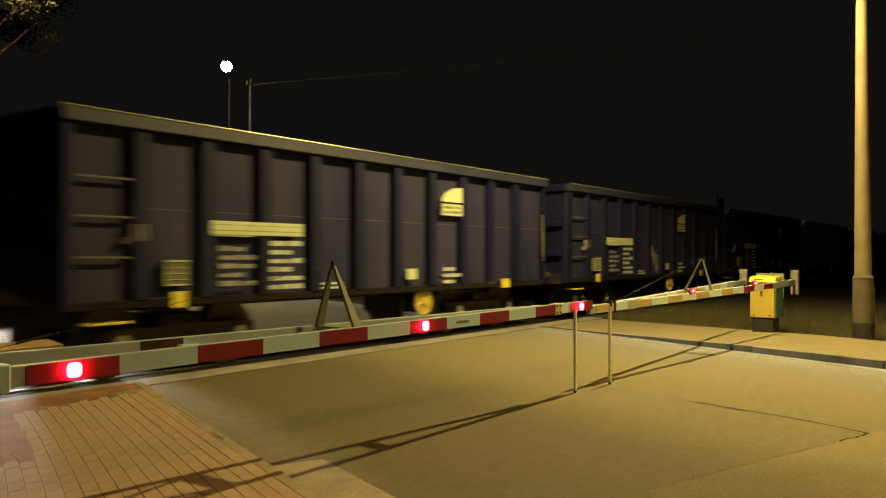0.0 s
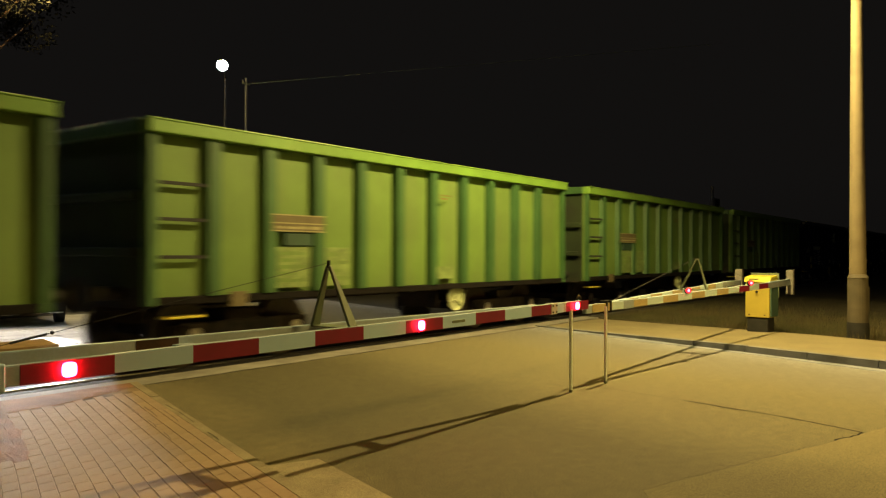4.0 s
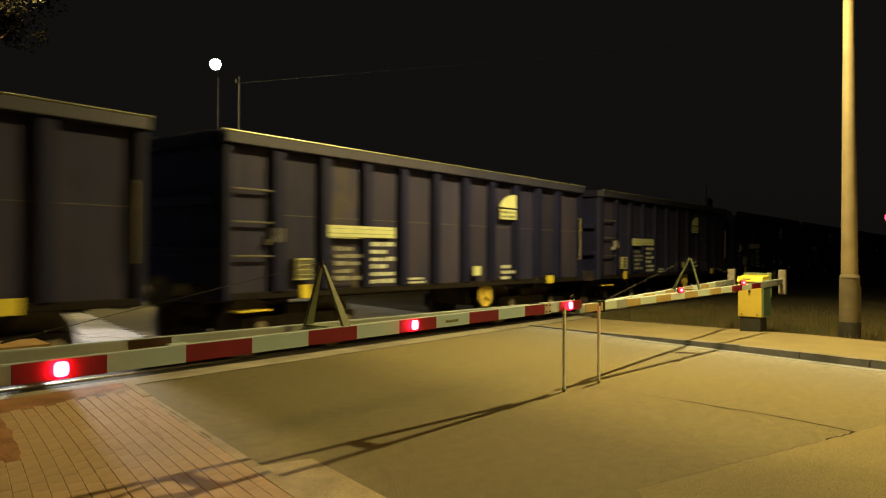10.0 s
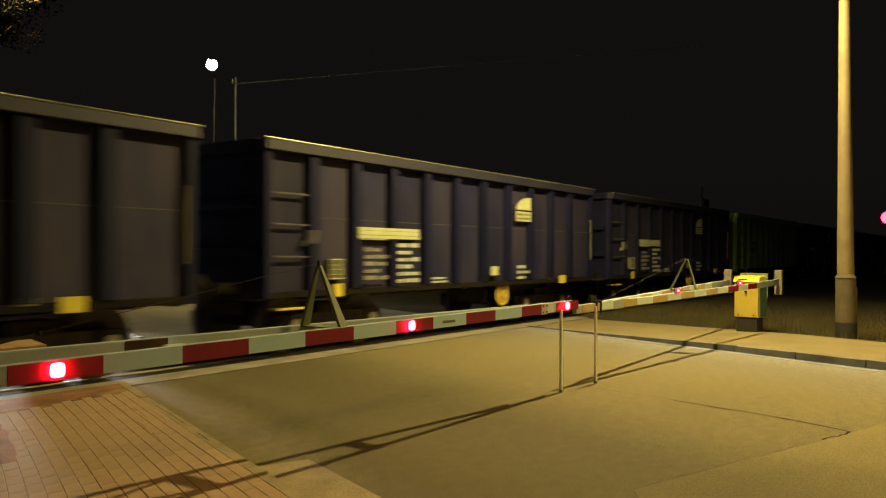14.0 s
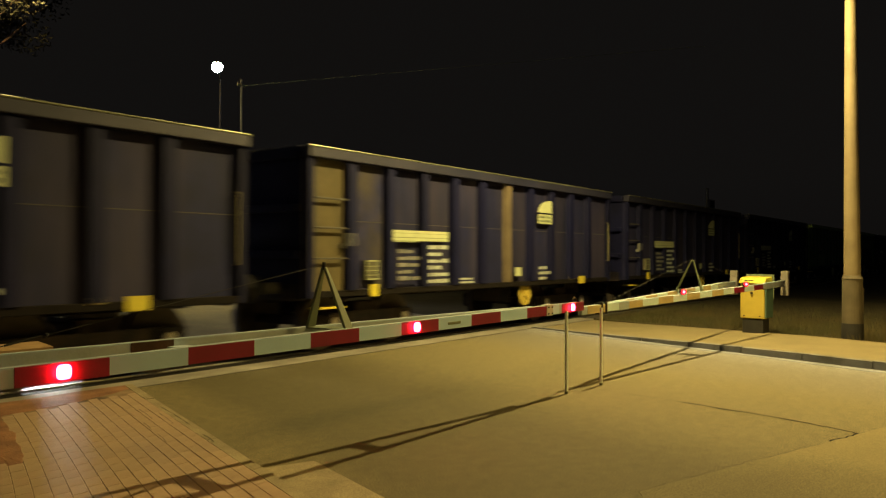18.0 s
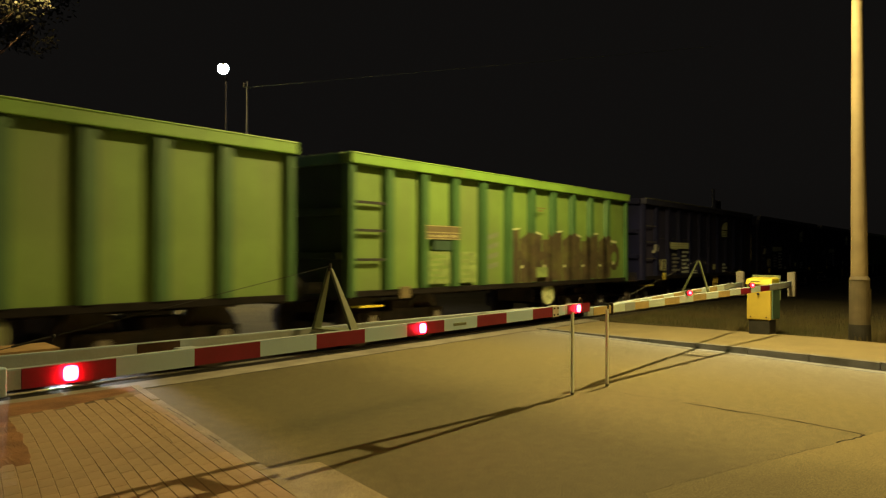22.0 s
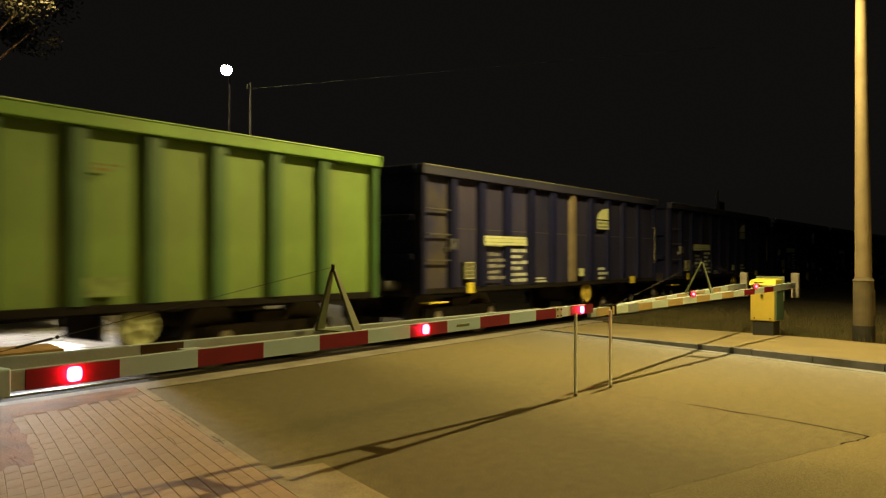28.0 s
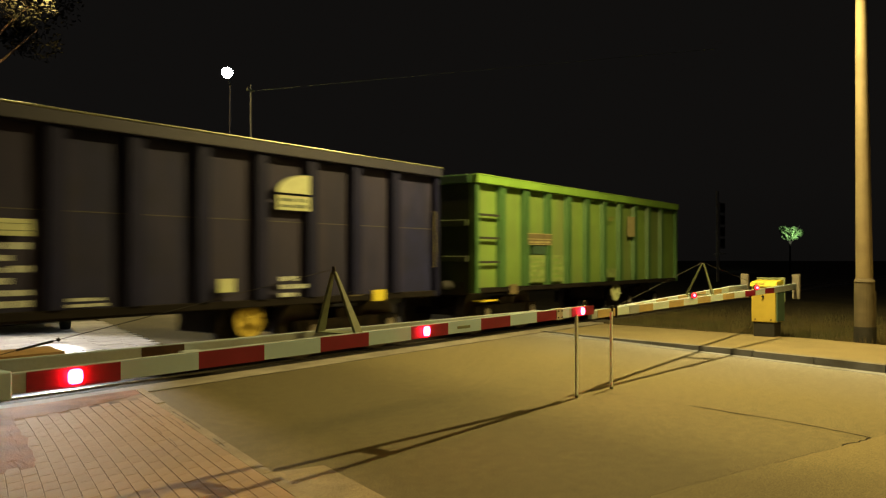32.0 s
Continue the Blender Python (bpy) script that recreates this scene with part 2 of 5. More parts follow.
BOOM_RED = mat("red_film", (0.245, 0.010, 0.045), 0.45, vary=0.12, scale=4, bump=0.03)
BOOM_BEAM = mat("cream_aluminium", (0.45, 0.55, 0.66), 0.5, 0.1, vary=0.12, scale=3)
BOOM_CREAM = mat("faded_cream_film", (0.60, 0.49, 0.25), 0.5, vary=0.12, scale=4)
OLIVE = mat("olive_steel", (0.17, 0.21, 0.14), 0.6, 0.1, vary=0.2, scale=6)
GALV = mat("galvanised_steel", (0.62, 0.62, 0.62), 0.35, 0.35, vary=0.15)
POST = mat("painted_post", (0.215, 0.175, 0.108), 0.7, vary=0.18, scale=2.5, dirt=(0.16, 0.12, 0.075), dirt_amount=0.35)
CASE = mat("yellow_casing", (0.50, 0.40, 0.07), 0.55, vary=0.1, scale=3)
CASE_TEAL = mat("green_casing", (0.08, 0.16, 0.13), 0.6, vary=0.2)
TIMBER = mat("brown_cover", (0.46, 0.30, 0.15), 0.7, vary=0.25, scale=7)
RED_LENS = glow("red_lens", (1.0, 0.013, 0.035), 115.0)
RED_SIGNAL = glow("red_signal_lens", (1.0, 0.012, 0.03), 22.0)
RED_DIM = glow("dim_red_lens", (1.0, 0.010, 0.022), 3.0)
RED_CORE = glow("bright_red_core", (1.0, 0.03, 0.05), 30.0)
SCRAPED = mat("scraped_paint", (0.15, 0.12, 0.08), 0.7, vary=0.35, scale=3)
ROD = mat("bright_rod", (0.86, 1.0, 1.0), 0.25, vary=0.04, bump=0, gloss=0.9)
SLEEVE = mat("grey_post_sleeve", (0.118, 0.10, 0.07), 0.8, vary=0.25, scale=3.5, fine=70, bump=0.25, dirt=(0.085, 0.07, 0.048), dirt_amount=0.4)
EDGING = mat("worn_edging", (0.31, 0.26, 0.165), 0.9, vary=0.3, scale=2.5, fine=120, bump=0.6, speckle=0.4, dirt=(0.18, 0.15, 0.10), dirt_amount=0.35)
WHITE_LED = glow("white_led", (0.85, 0.97, 1.0), 60.0)
SODIUM_GLOW = glow("sodium_glow", SODIUM, 30.0)
HEADLIGHT = glow("headlight_glow", (1.0, 0.95, 0.9), 25.0)


# ---- mesh helpers ----
def mesh_of(name, bm, material):
    me = bpy.data.meshes.new(name)
    bmesh.ops.recalc_face_normals(bm, faces=bm.faces)
    bm.to_mesh(me)
    bm.free()
    me.materials.append(material)
    return me


def part(name, bm, material, parent, label=""):
    ob = new(name, bm if isinstance(bm, bpy.types.Mesh) else mesh_of(name, bm, material))
    ob.parent = parent
    if label:
        tagged(ob, label)
    return ob


def thing(name, place, label, category, group="", kind="", turn=0):
    ob = new(name)
    ob.empty_display_size = 0.2
    ob.matrix_world = pose(*place, 0, 0, turn)
    return tagged(ob, label, category, group, kind)


def box(bm, a, b, bevel=0.0):
    """An axis-aligned block between two corners, with worn edges."""
    m = Matrix.Translation([(p + q) / 2 for p, q in zip(a, b)]) @ Matrix.Diagonal([abs(q - p) for p, q in zip(a, b)] + [1])
    vs = bmesh.ops.create_cube(bm, size=1, matrix=m)["verts"]
    if bevel:
        bmesh.ops.bevel(bm, geom=list({e for v in vs for e in v.link_edges}), offset=bevel, segments=2, affect="EDGES", profile=0.5)
    return bm


def block(a, b, bevel=0.0):
    return box(bmesh.new(), a, b, bevel)


def tube(bm, a, b, r0, r1=None, sides=12):
    a, b = Vector(a), Vector(b)
    d = b - a
    m = Matrix.Translation((a + b) / 2) @ d.to_track_quat("Z", "Y").to_matrix().to_4x4()
    bmesh.ops.create_cone(bm, cap_ends=True, segments=sides, radius1=r0, radius2=r0 if r1 is None else r1, depth=d.length, matrix=m)
    return bm


def rod(a, b, r0, r1=None, sides=12):
    return tube(bmesh.new(), a, b, r0, r1, sides)


def beam(bm, a, b, width, height, bevel=0.006):
    """A straight beam from a to b; its width lies level, its height upright."""
    a, b = Vector(a), Vector(b)
    d = b - a
    x = d.normalized()
    y = Vector((0, 0, 1)).cross(x).normalized()
    z = x.cross(y)
    m = Matrix((x, y, z)).transposed().to_4x4()
    m.translation = (a + b) / 2
    vs = bmesh.ops.create_cube(bm, size=1, matrix=m @ Matrix.Diagonal((d.length, width, height, 1)))["verts"]
    if bevel:
        bmesh.ops.bevel(bm, geom=list({e for v in vs for e in v.link_edges}), offset=bevel, segments=2, affect="EDGES")
    return bm


def prism(bm, outline, z0, z1):
    """A flat-topped solid on a level outline."""
    lo = [bm.verts.new((x, y, z0)) for x, y in outline]
    hi = [bm.verts.new((x, y, z1)) for x, y in outline]
    n = len(outline)
    bm.faces.new(lo[::-1])
    bm.faces.new(hi)
    for i in range(n):
        bm.faces.new((lo[i], lo[(i + 1) % n], hi[(i + 1) % n], hi[i]))
    return bm


def setting(name, bm, material, label="", category=""):
    return tagged(new(name, mesh_of(name, bm, material)), label, category, kind="structure")


# ---- plan: x along the track, y away from the camera, z up; the rails lie level with the road ----
SLANT = 0.385                       # the road leans so much in x for each metre in y
TRACK_Y = 9.96


def road_left(y):
    return 2.18 + SLANT * y


def road_right(y):
    return 11.66 + SLANT * y


# ---- the large setting ----
setting("ground", prism(bmesh.new(), [(-700, -700), (700, -700), (700, 700), (-700, 700)], -0.6, -0.05), EARTH,
        "dark bare earth around the level crossing at night", "ground")
setting("road", prism(bmesh.new(), [(road_left(-40) - 0.022, -40), (road_right(-40), -40), (road_right(8.3), 8.3), (road_left(8.3) - 0.022, 8.3)], -0.3, 0.0), ASPHALT,
        "worn grey asphalt road leading up to the tracks", "road")
setting("road_beyond", prism(bmesh.new(), [(road_left(11.6) + 1.5, 11.6), (road_right(11.6), 11.6), (road_right(60), 60), (road_left(60) + 1.5, 60)], -0.3, 0.0), OLD_ASPHALT,
        "asphalt road going on behind the tracks", "road")
# right pavement with its kerb
def kerb_drop(y):
    """The kerb and pavement sink to the road towards the crossing."""
    return 0.098 * min(max((y - 3.0) / 4.8, 0.0), 1.0)


walk_edges = (-40, 3.0, 7.8, 8.2)
bm = bmesh.new()
prism(bm, [(road_right(y) + 0.15, y) for y in walk_edges] + [(road_right(y) + 2.75, y) for y in walk_edges[::-1]], -0.3, 0.107)
for v in bm.verts:
    if v.co.z > 0:
        v.co.z -= kerb_drop(v.co.y)
bmesh.ops.triangulate(bm, faces=bm.faces[:])
setting("pavement_right", bm, SLAB,
        "pale concrete pavement beside the road", "pavement")
rag = random.Random(8)
inner = [(road_right(y) - 0.20 - rag.uniform(-0.05, 0.07), y) for y in [-19 + 0.35 * k for k in range(78)]]
setting("gutter", prism(bmesh.new(), inner[::-1] + [(road_right(-19) - 0.004, -19), (road_right(8.0) - 0.004, 8.0)], -0.05, 0.004), SAND,
        "pale sandy gutter along the kerb", "gutter")
setting("verge_right", prism(bmesh.new(), [(road_right(-20) + 2.752, -20), (road_right(-20) + 16, -20), (road_right(8.2) + 16, 8.2), (road_right(8.2) + 2.752, 8.2)], -0.3, 0.045), VERGE,
        "dry grassy soil beside the pavement", "verge")
kerb = thing("kerb", (0, 0, 0), "grey worn concrete kerb along the road", "kerb", kind="structure")
k_me = None
for i in range(48):
    y0 = -38.6 + i * 0.98
    bm = prism(bmesh.new(), [(0, 0), (0.15, 0), (0.15 + SLANT * 0.968, 0.968), (SLANT * 0.968, 0.968)], -0.25, 0.114)
    if y0 + 0.968 > 3.0:
        for v in bm.verts:
            if v.co.z > 0:
                v.co.z -= kerb_drop(y0 + v.co.y)
        ob = part("kerb_stone", bm, KERB, kerb)
    else:
        k_me = k_me or mesh_of("kerb_stone", bm, KERB)
        ob = part("kerb_stone", k_me, KERB, kerb)
    ob.location = (road_right(y0) + random.uniform(-0.006, 0.006), y0, random.uniform(-0.008, 0.004))
# the crossing's edge beams, deck and track
for name, y0, y1, z in (("crossing_edge_near", 8.32, 8.78, 0.006), ("crossing_edge_far", 11.2, 11.6, 0.006)):
    setting(name, prism(bmesh.new(), [(-14, y0), (road_right(y0) + 3, y0), (road_right(y1) + 3, y1), (-14, y1)], -0.3, z), CONCRETE,
            "pale concrete edge beam along the crossing deck", "edge beam")
setting("crossing_deck", prism(bmesh.new(), [(2.2, 8.79), (18.4, 8.79), (18.6, 9.12), (2.4, 9.12)], -0.3, -0.01), TAR, "dark rubber crossing deck between road and rail", "crossing deck")
setting("crossing_deck_inner", prism(bmesh.new(), [(2.4, 9.32), (18.6, 9.32), (18.9, 10.6), (2.7, 10.6)], -0.3, -0.015), TAR, "dark rubber crossing deck between the rails", "crossing deck")
setting("crossing_deck_outer", prism(bmesh.new(), [(2.8, 10.8), (19, 10.8), (19.2, 11.19), (3, 11.19)], -0.3, -0.01), TAR, "dark rubber crossing deck behind the rails", "crossing deck")
setting("ballast_bed", prism(bmesh.new(), [(-60, 8.0), (-14, 8.0), (-14, 8.9), (500, 8.9), (500, 11.1), (-60, 11.1)], -0.5, -0.045), BALLAST, "grey ballast under the rails", "ballast")
for name, yy in (("rail_near", TRACK_Y - 0.7535), ("rail_far", TRACK_Y + 0.7535)):
    bm = bmesh.new()
    box(bm, (-60, yy - 0.036, -0.035), (500, yy + 0.036, 0.0), 0.006)
    box(bm, (-60, yy - 0.009, -0.14), (500, yy + 0.009, -0.035))
    box(bm, (-60, yy - 0.07, -0.165), (500, yy + 0.07, -0.14))
    setting(name, bm, RAIL_TOP, "steel rail, shiny on top", "rail")


# ---- barrier booms ----
def boom_lamp(parent, place, out, size, lens, square=False):
    """A red warning lamp on a boom's face: housing and lens."""
    x, y, z = place
    house = part("lamp_housing", block((x - size * 0.8, y - 0.010, z - size * 0.8), (x + size * 0.8, y + 0.0, z + size * 0.8), 0.003) if square
                 else rod((x, y, z), (x + out[0] * 0.07, y + out[1] * 0.07, z), size, sides=20), BOOM_RED if square else STEEL_BLACK, parent, "red lamp housing" if square else "dark lamp housing")
    if square:
        s = size * 0.92
        bm = bmesh.new()
        ring = [(math.cos(q), math.sin(q)) for q in [math.tau * k / 28 for k in range(28)]]
        ring = [(math.copysign(abs(c) ** 0.62, c) * s, math.copysign(abs(d) ** 0.62, d) * s) for c, d in ring]
        rows = [[bm.verts.new((x + c * f, y - dy, z + d * f)) for c, d in ring] for dy, f in ((0.0105, 1.0), (0.020, 1.0), (0.026, 0.8))]
        for r0, r1 in zip(rows, rows[1:]):
            for i in range(28):
                bm.faces.new((r0[i], r0[(i + 1) % 28], r1[(i + 1) % 28], r1[i]))
        bm.faces.new(rows[2])
    else:
        bm = rod((x + out[0] * 0.071, y + out[1] * 0.071, z), (x + out[0] * 0.09, y + out[1] * 0.09, z), size * 0.85, size * 0.6, 20)
    part("lens", bm, lens, house, "glowing red lens")
    if not square:
        part("core", rod((x + out[0] * 0.0905, y + out[1] * 0.0905, z), (x + out[0] * 0.094, y + out[1] * 0.094, z), size * 0.42, size * 0.3, 16), RED_CORE, house, "brighter red core")


def stay_wire(parent, a, b, r=0.005):
    part("stay_wire", rod(a, b, r, sides=6), STEEL_BLACK, parent, "thin black steel stay wire")


def face_plate(parent, a, b, z0, z1, u0, u1, material, out, name):
    """A strip of film on the beam's outer face, from u0 to u1 along it."""
    a, b = Vector(a), Vector(b)
    d = (b - a).normalized()
    n = Vector(out)
    p, q = a + d * u0, a + d * u1
    bm = bmesh.new()
    vs = []
    for base in (p, q):
        for off in (0.0, 0.004):
            for z in (z0, z1):
                vs.append(bm.verts.new((base + n * off) + Vector((0, 0, z))))
    for f in ((0, 1, 3, 2), (4, 6, 7, 5), (0, 4, 5, 1), (2, 3, 7, 6), (0, 2, 6, 4), (1, 5, 7, 3)):
        bm.faces.new([vs[i] for i in f])
    part(name, bm, material, parent)


# the long boom whose drive stands beside the bricks
left = thing("barrier_boom", (1.6, 4.45, 0), "red and white striped double-beam barrier boom, closed, with three red lamps", "barrier", "level crossing booms")
OFF = Vector((-1.6, -4.45, 0))


def L(x, y, z):
    return Vector((x * 0.981, y * 0.981, 1.56 - (1.56 - z) * 0.981)) + OFF


fa, fb = (1.90, 4.20, 0.92), (8.52, 4.20, 0.955)
part("front_beam", beam(bmesh.new(), L(*fa), L(*fb), 0.06, 0.105), BOOM_BEAM, left, "cream aluminium beam")
part("rear_beam", beam(bmesh.new(), L(1.95, 4.86, 0.915), L(7.55, 4.27, 0.95), 0.06, 0.105), BOOM_BEAM, left, "cream aluminium beam")
part("end_plate", block(L(1.86, 4.16, 0.84), L(1.94, 4.90, 0.99), 0.01), BOOM_WHITE, left, "white end plate")
for x, y0, y1 in ((3.35, 4.23, 4.70), (5.93, 4.23, 4.43)):
    part("cross_bar", block(L(x - 0.07, y0, 0.90), L(x + 0.07, y1, 0.93), 0.004), BOOM_BEAM, left)
STRIPE = 0.518
for i in range(13):
    u0 = 0.11 + i * STRIPE
    u1 = min(u0 + STRIPE, 6.62)
    z0 = -0.052
    if i == 11:
        face_plate(left, L(1.9, 4.17, 0.92), L(8.52, 4.17, 0.955), z0 + 0.0, 0.052, u0, u0 + 0.20, BOOM_WHITE, (0, -1, 0), "white_band")
        face_plate(left, L(1.9, 4.17, 0.92), L(8.52, 4.17, 0.955), z0 + 0.0, 0.052, u0 + 0.26, u0 + 0.815, BOOM_RED, (0, -1, 0), "red_band")
        break
    face_plate(left, L(1.9, 4.17, 0.92 + 0.035 * u0 / 6.62), L(8.52, 4.17, 0.92 + 0.035 * u0 / 6.62), z0, 0.052, u0, u1, BOOM_WHITE if i % 2 else BOOM_RED, (0, -1, 0), "white_band" if i % 2 else "red_band")
# shading in the gap between the beams, painted as a brown strip
face_plate(left, L(1.95, 4.828, 0.915), L(7.55, 4.238, 0.95), -0.05, 0.05, 1.06, 1.36, RUST, (-0.1, -0.99, 0), "brown_band")
for x in (2.265, 5.375, 8.33):
    boom_lamp(left, L(x, 4.165, 0.922 + 0.035 * (x - 1.9) / 6.62), (0, -1), 0.043, RED_LENS, True)
part("joint_sleeve", block(L(7.72, 4.158, 0.89), L(7.86, 4.24, 1.012), 0.006), GALV, left, "grey joint sleeve")
for x in (7.75, 7.83):
    for z in (0.915, 0.985):
        part("bolt", rod(L(x, 4.158, z), L(x, 4.148, z), 0.009, sides=8), STEEL_BLACK, left)
part("coupling_plate", block(L(7.50, 4.235, 0.905), L(7.92, 4.30, 0.925), 0.004), BOOM_BEAM, left, "flat plate tying the two beams together")
part("nameplate", block(L(5.85, 4.160, 0.925), L(6.05, 4.166, 0.95), 0.003), OLIVE, left, "small grey plate")
part("drop_rod", rod(Vector((8.05, 4.09, 0.02)) + OFF, Vector((8.05, 4.09, 0.93)) + OFF, 0.019), ROD, left, "shiny support rod standing on the road")
part("rod_foot", rod(Vector((8.05, 4.09, 0.0)) + OFF, Vector((8.05, 4.09, 0.03)) + OFF, 0.02), OLIVE, left)
# king post: two folded plates leaning together


def leg(parent, foot, top, w0, w1, depth):
    foot, top = Vector(foot), Vector(top)
    bm = bmesh.new()
    vs = []
    for p, w in ((foot, w0), (top, w1)):
        for dx, dy in ((-w, -depth), (w, -depth), (w, depth), (-w, depth)):
            vs.append(bm.verts.new(p + Vector((dx, dy, 0))))
    bm.faces.new(vs[:4][::-1])
    bm.faces.new(vs[4:])
    for i in range(4):
        bm.faces.new((vs[i], vs[(i + 1) % 4], vs[(i + 1) % 4 + 4], vs[i + 4]))
    bmesh.ops.bevel(bm, geom=bm.edges[:], offset=0.004, segments=1, affect="EDGES")
    part("king_post_leg", bm, OLIVE, parent, "olive painted steel leg")


leg(left, L(4.57, 4.20, 0.975), L(4.50, 4.39, 1.46), 0.045, 0.012, 0.014)
leg(left, L(4.52, 4.57, 0.97), L(4.50, 4.41, 1.46), 0.045, 0.012, 0.014)
part("king_post_base", block(L(4.47, 4.18, 0.972), L(4.63, 4.60, 0.984), 0.003), OLIVE, left, "olive steel base plate")
part("king_post_head", rod(L(4.50, 4.40, 1.44), L(4.50, 4.40, 1.50), 0.014), STEEL_BLACK, left)
stay_wire(left, L(4.5, 4.40, 1.48), L(2.12, 4.78, 1.0), 0.0022)
part("turnbuckle", rod(L(2.44, 4.73, 1.065), L(2.24, 4.76, 1.025), 0.007), STEEL_BLACK, left, "dark steel turnbuckle")
bm = bmesh.new()
bmesh.ops.create_icosphere(bm, subdivisions=1, radius=0.013, matrix=Matrix.Translation(L(2.47, 4.725, 1.072)))
part("eye_bolt", bm, STEEL_BLACK, left)
bm = bmesh.new()
for k in range(9):
    a0, a1 = math.pi * k / 9, math.pi * (k + 1) / 9
    tube(bm, L(8.55 - 0.05 * math.cos(a0), 4.24, 1.0 + 0.06 * math.sin(a0)), L(8.55 - 0.05 * math.cos(a1), 4.24, 1.0 + 0.06 * math.sin(a1)), 0.008, sides=6)
part("catch_hook", bm, RUST, left, "rusty catch hook")

part("bracket_cover", prism(bmesh.new(), [L(1.5, 4.93, 0).xy, L(2.62, 4.93, 0).xy, L(2.72, 5.32, 0).xy, L(1.5, 5.32, 0).xy], 0.86, 0.985), TIMBER, left, "brown weathered bracket cover")
part("bracket_arm", block(L(1.86, 4.88, 0.86), L(1.98, 5.0, 0.95), 0.004), OLIVE, left)
part("root_tube", block(L(0.9, 4.16, 0.83), L(1.86, 4.26, 0.99), 0.01), BOOM_WHITE, left, "white boom root")
part("root_tube", block(L(0.9, 4.80, 0.83), L(1.86, 4.90, 0.99), 0.01), BOOM_WHITE, left, "white boom root")
part("pivot_shaft", rod(L(1.1, 4.1, 0.90), L(1.1, 4.95, 0.90), 0.03), STEEL_BLACK, left)

drive = thing("barrier_drive", (0.95, 4.53, 0), "yellow barrier drive cabinet on a black plinth beside the bricks", "barrier drive", "barrier drives")
part("cabinet", block((-0.24, -0.24, 0.20), (0.26, 0.24, 1.0), 0.015), CASE, drive)
part("cover", block((-0.26, -0.26, 1.0), (0.28, 0.26, 1.10), 0.02), YELLOW, drive)
part("plinth", block((-0.2, -0.22, -0.05), (0.22, 0.22, 0.20), 0.02), STEEL_BLACK, drive)

# the boom on the other side of the road
right = thing("barrier_boom", (15.9, 4.05, 0), "faded cream and white striped barrier boom with two red lamps", "barrier", "level crossing booms")
ra, rb = Vector((8.28, 4.04, 0.92)), Vector((14.62, 3.62, 1.015))


def Q(v):
    return Vector((v[0] * 1.04, v[1] * 1.04, 1.56 - (1.56 - v[2]) * 1.04)) - Vector((15.9, 4.05, 0))


rd = (rb - ra).normalized()
side = Vector((-rd.y, rd.x, 0)).normalized() * -1
part("front_beam", beam(bmesh.new(), Q(ra), Q(rb + rd * 0.2), 0.06, 0.10), BOOM_BEAM, right, "cream aluminium beam")
ta, tb = Vector((8.9, 4.06, 0.93)), Vector((14.9, 4.36, 1.02))
part("rear_beam", beam(bmesh.new(), Q(ta), Q(tb), 0.06, 0.10), BOOM_BEAM, right, "cream aluminium beam")
part("rear_arm", beam(bmesh.new(), Q(tb), Q((15.9, 4.42, 1.02)), 0.05, 0.09), BOOM_BEAM, right)
total = (Q(rb) - Q(ra)).length
u = total
kinds = ["red", "white", "red", "white", "cream", "white", "cream", "white", "cream", "white", "cream", "white", "cream"]
for k in kinds:
    u0 = max(u - 0.498, 0.0)
    z = 0.0
    seg_a = Q(ra + side * 0.03)
    face_plate(right, seg_a + Vector((0, 0, rd.z * (u0 + u) / 2)), Q(Vector((rb.x, rb.y, ra.z)) + side * 0.03) + Vector((0, 0, rd.z * (u0 + u) / 2)), -0.048, 0.048, u0, u,
               {"red": BOOM_RED, "white": LAMPLIT_WHITE, "cream": BOOM_CREAM}[k], side, k + "_band")
    u = u0
td = (Q(tb) - Q(ta)).normalized()
back = Vector((td.y, -td.x, 0)).normalized()
for i in range(11):
    mid = 0.35 + 0.51 * i
    face_plate(right, Q(ta) + back * 0.032 + Vector((0, 0, td.z * mid)), Q(Vector((tb.x, tb.y, ta.z))) + back * 0.032 + Vector((0, 0, td.z * mid)), -0.046, 0.046, mid - 0.25, mid + 0.25,
               BOOM_CREAM if i % 2 else LAMPLIT_WHITE, back, "cream_band" if i % 2 else "white_band")
joint = ra + rd * 0.90
part("joint_sleeve", beam(bmesh.new(), Q(joint), Q(joint + rd * 0.28), 0.075, 0.115), BOOM_BEAM, right, "cream joint sleeve")
for k in (0.46, 0.56):
    p = ra + rd * k
    part("clamp", block(Q((p.x - 0.012, p.y - 0.05, 0.86)), Q((p.x + 0.012, p.y + 0.05, 1.0)), 0.003), STEEL_BLACK, right)
p = Vector((8.84, 4.03, 0)) - Vector((15.9, 4.05, 0))
part("drop_rod", rod(p + Vector((0, 0, 0.02)), p + Vector((0, 0, 0.93)), 0.019), ROD, right, "shiny support rod standing on the road")
part("rod_foot", rod(p, p + Vector((0, 0, 0.03)), 0.02), OLIVE, right)
apex = Vector((11.9, 3.94, 1.51))
leg(right, Q((11.95, 3.81, 1.02)), Q(apex + Vector((0, -0.01, -0.02))), 0.04, 0.012, 0.012)
leg(right, Q((11.9, 4.19, 1.02)), Q(apex + Vector((0, 0.01, -0.02))), 0.04, 0.012, 0.012)
part("king_post_base", block(Q((11.85, 3.78, 1.015)), Q((12.0, 4.22, 1.027)), 0.003), OLIVE, right)
stay_wire(right, Q(apex), Q((9.0, 4.02, 0.99)), 0.0035)
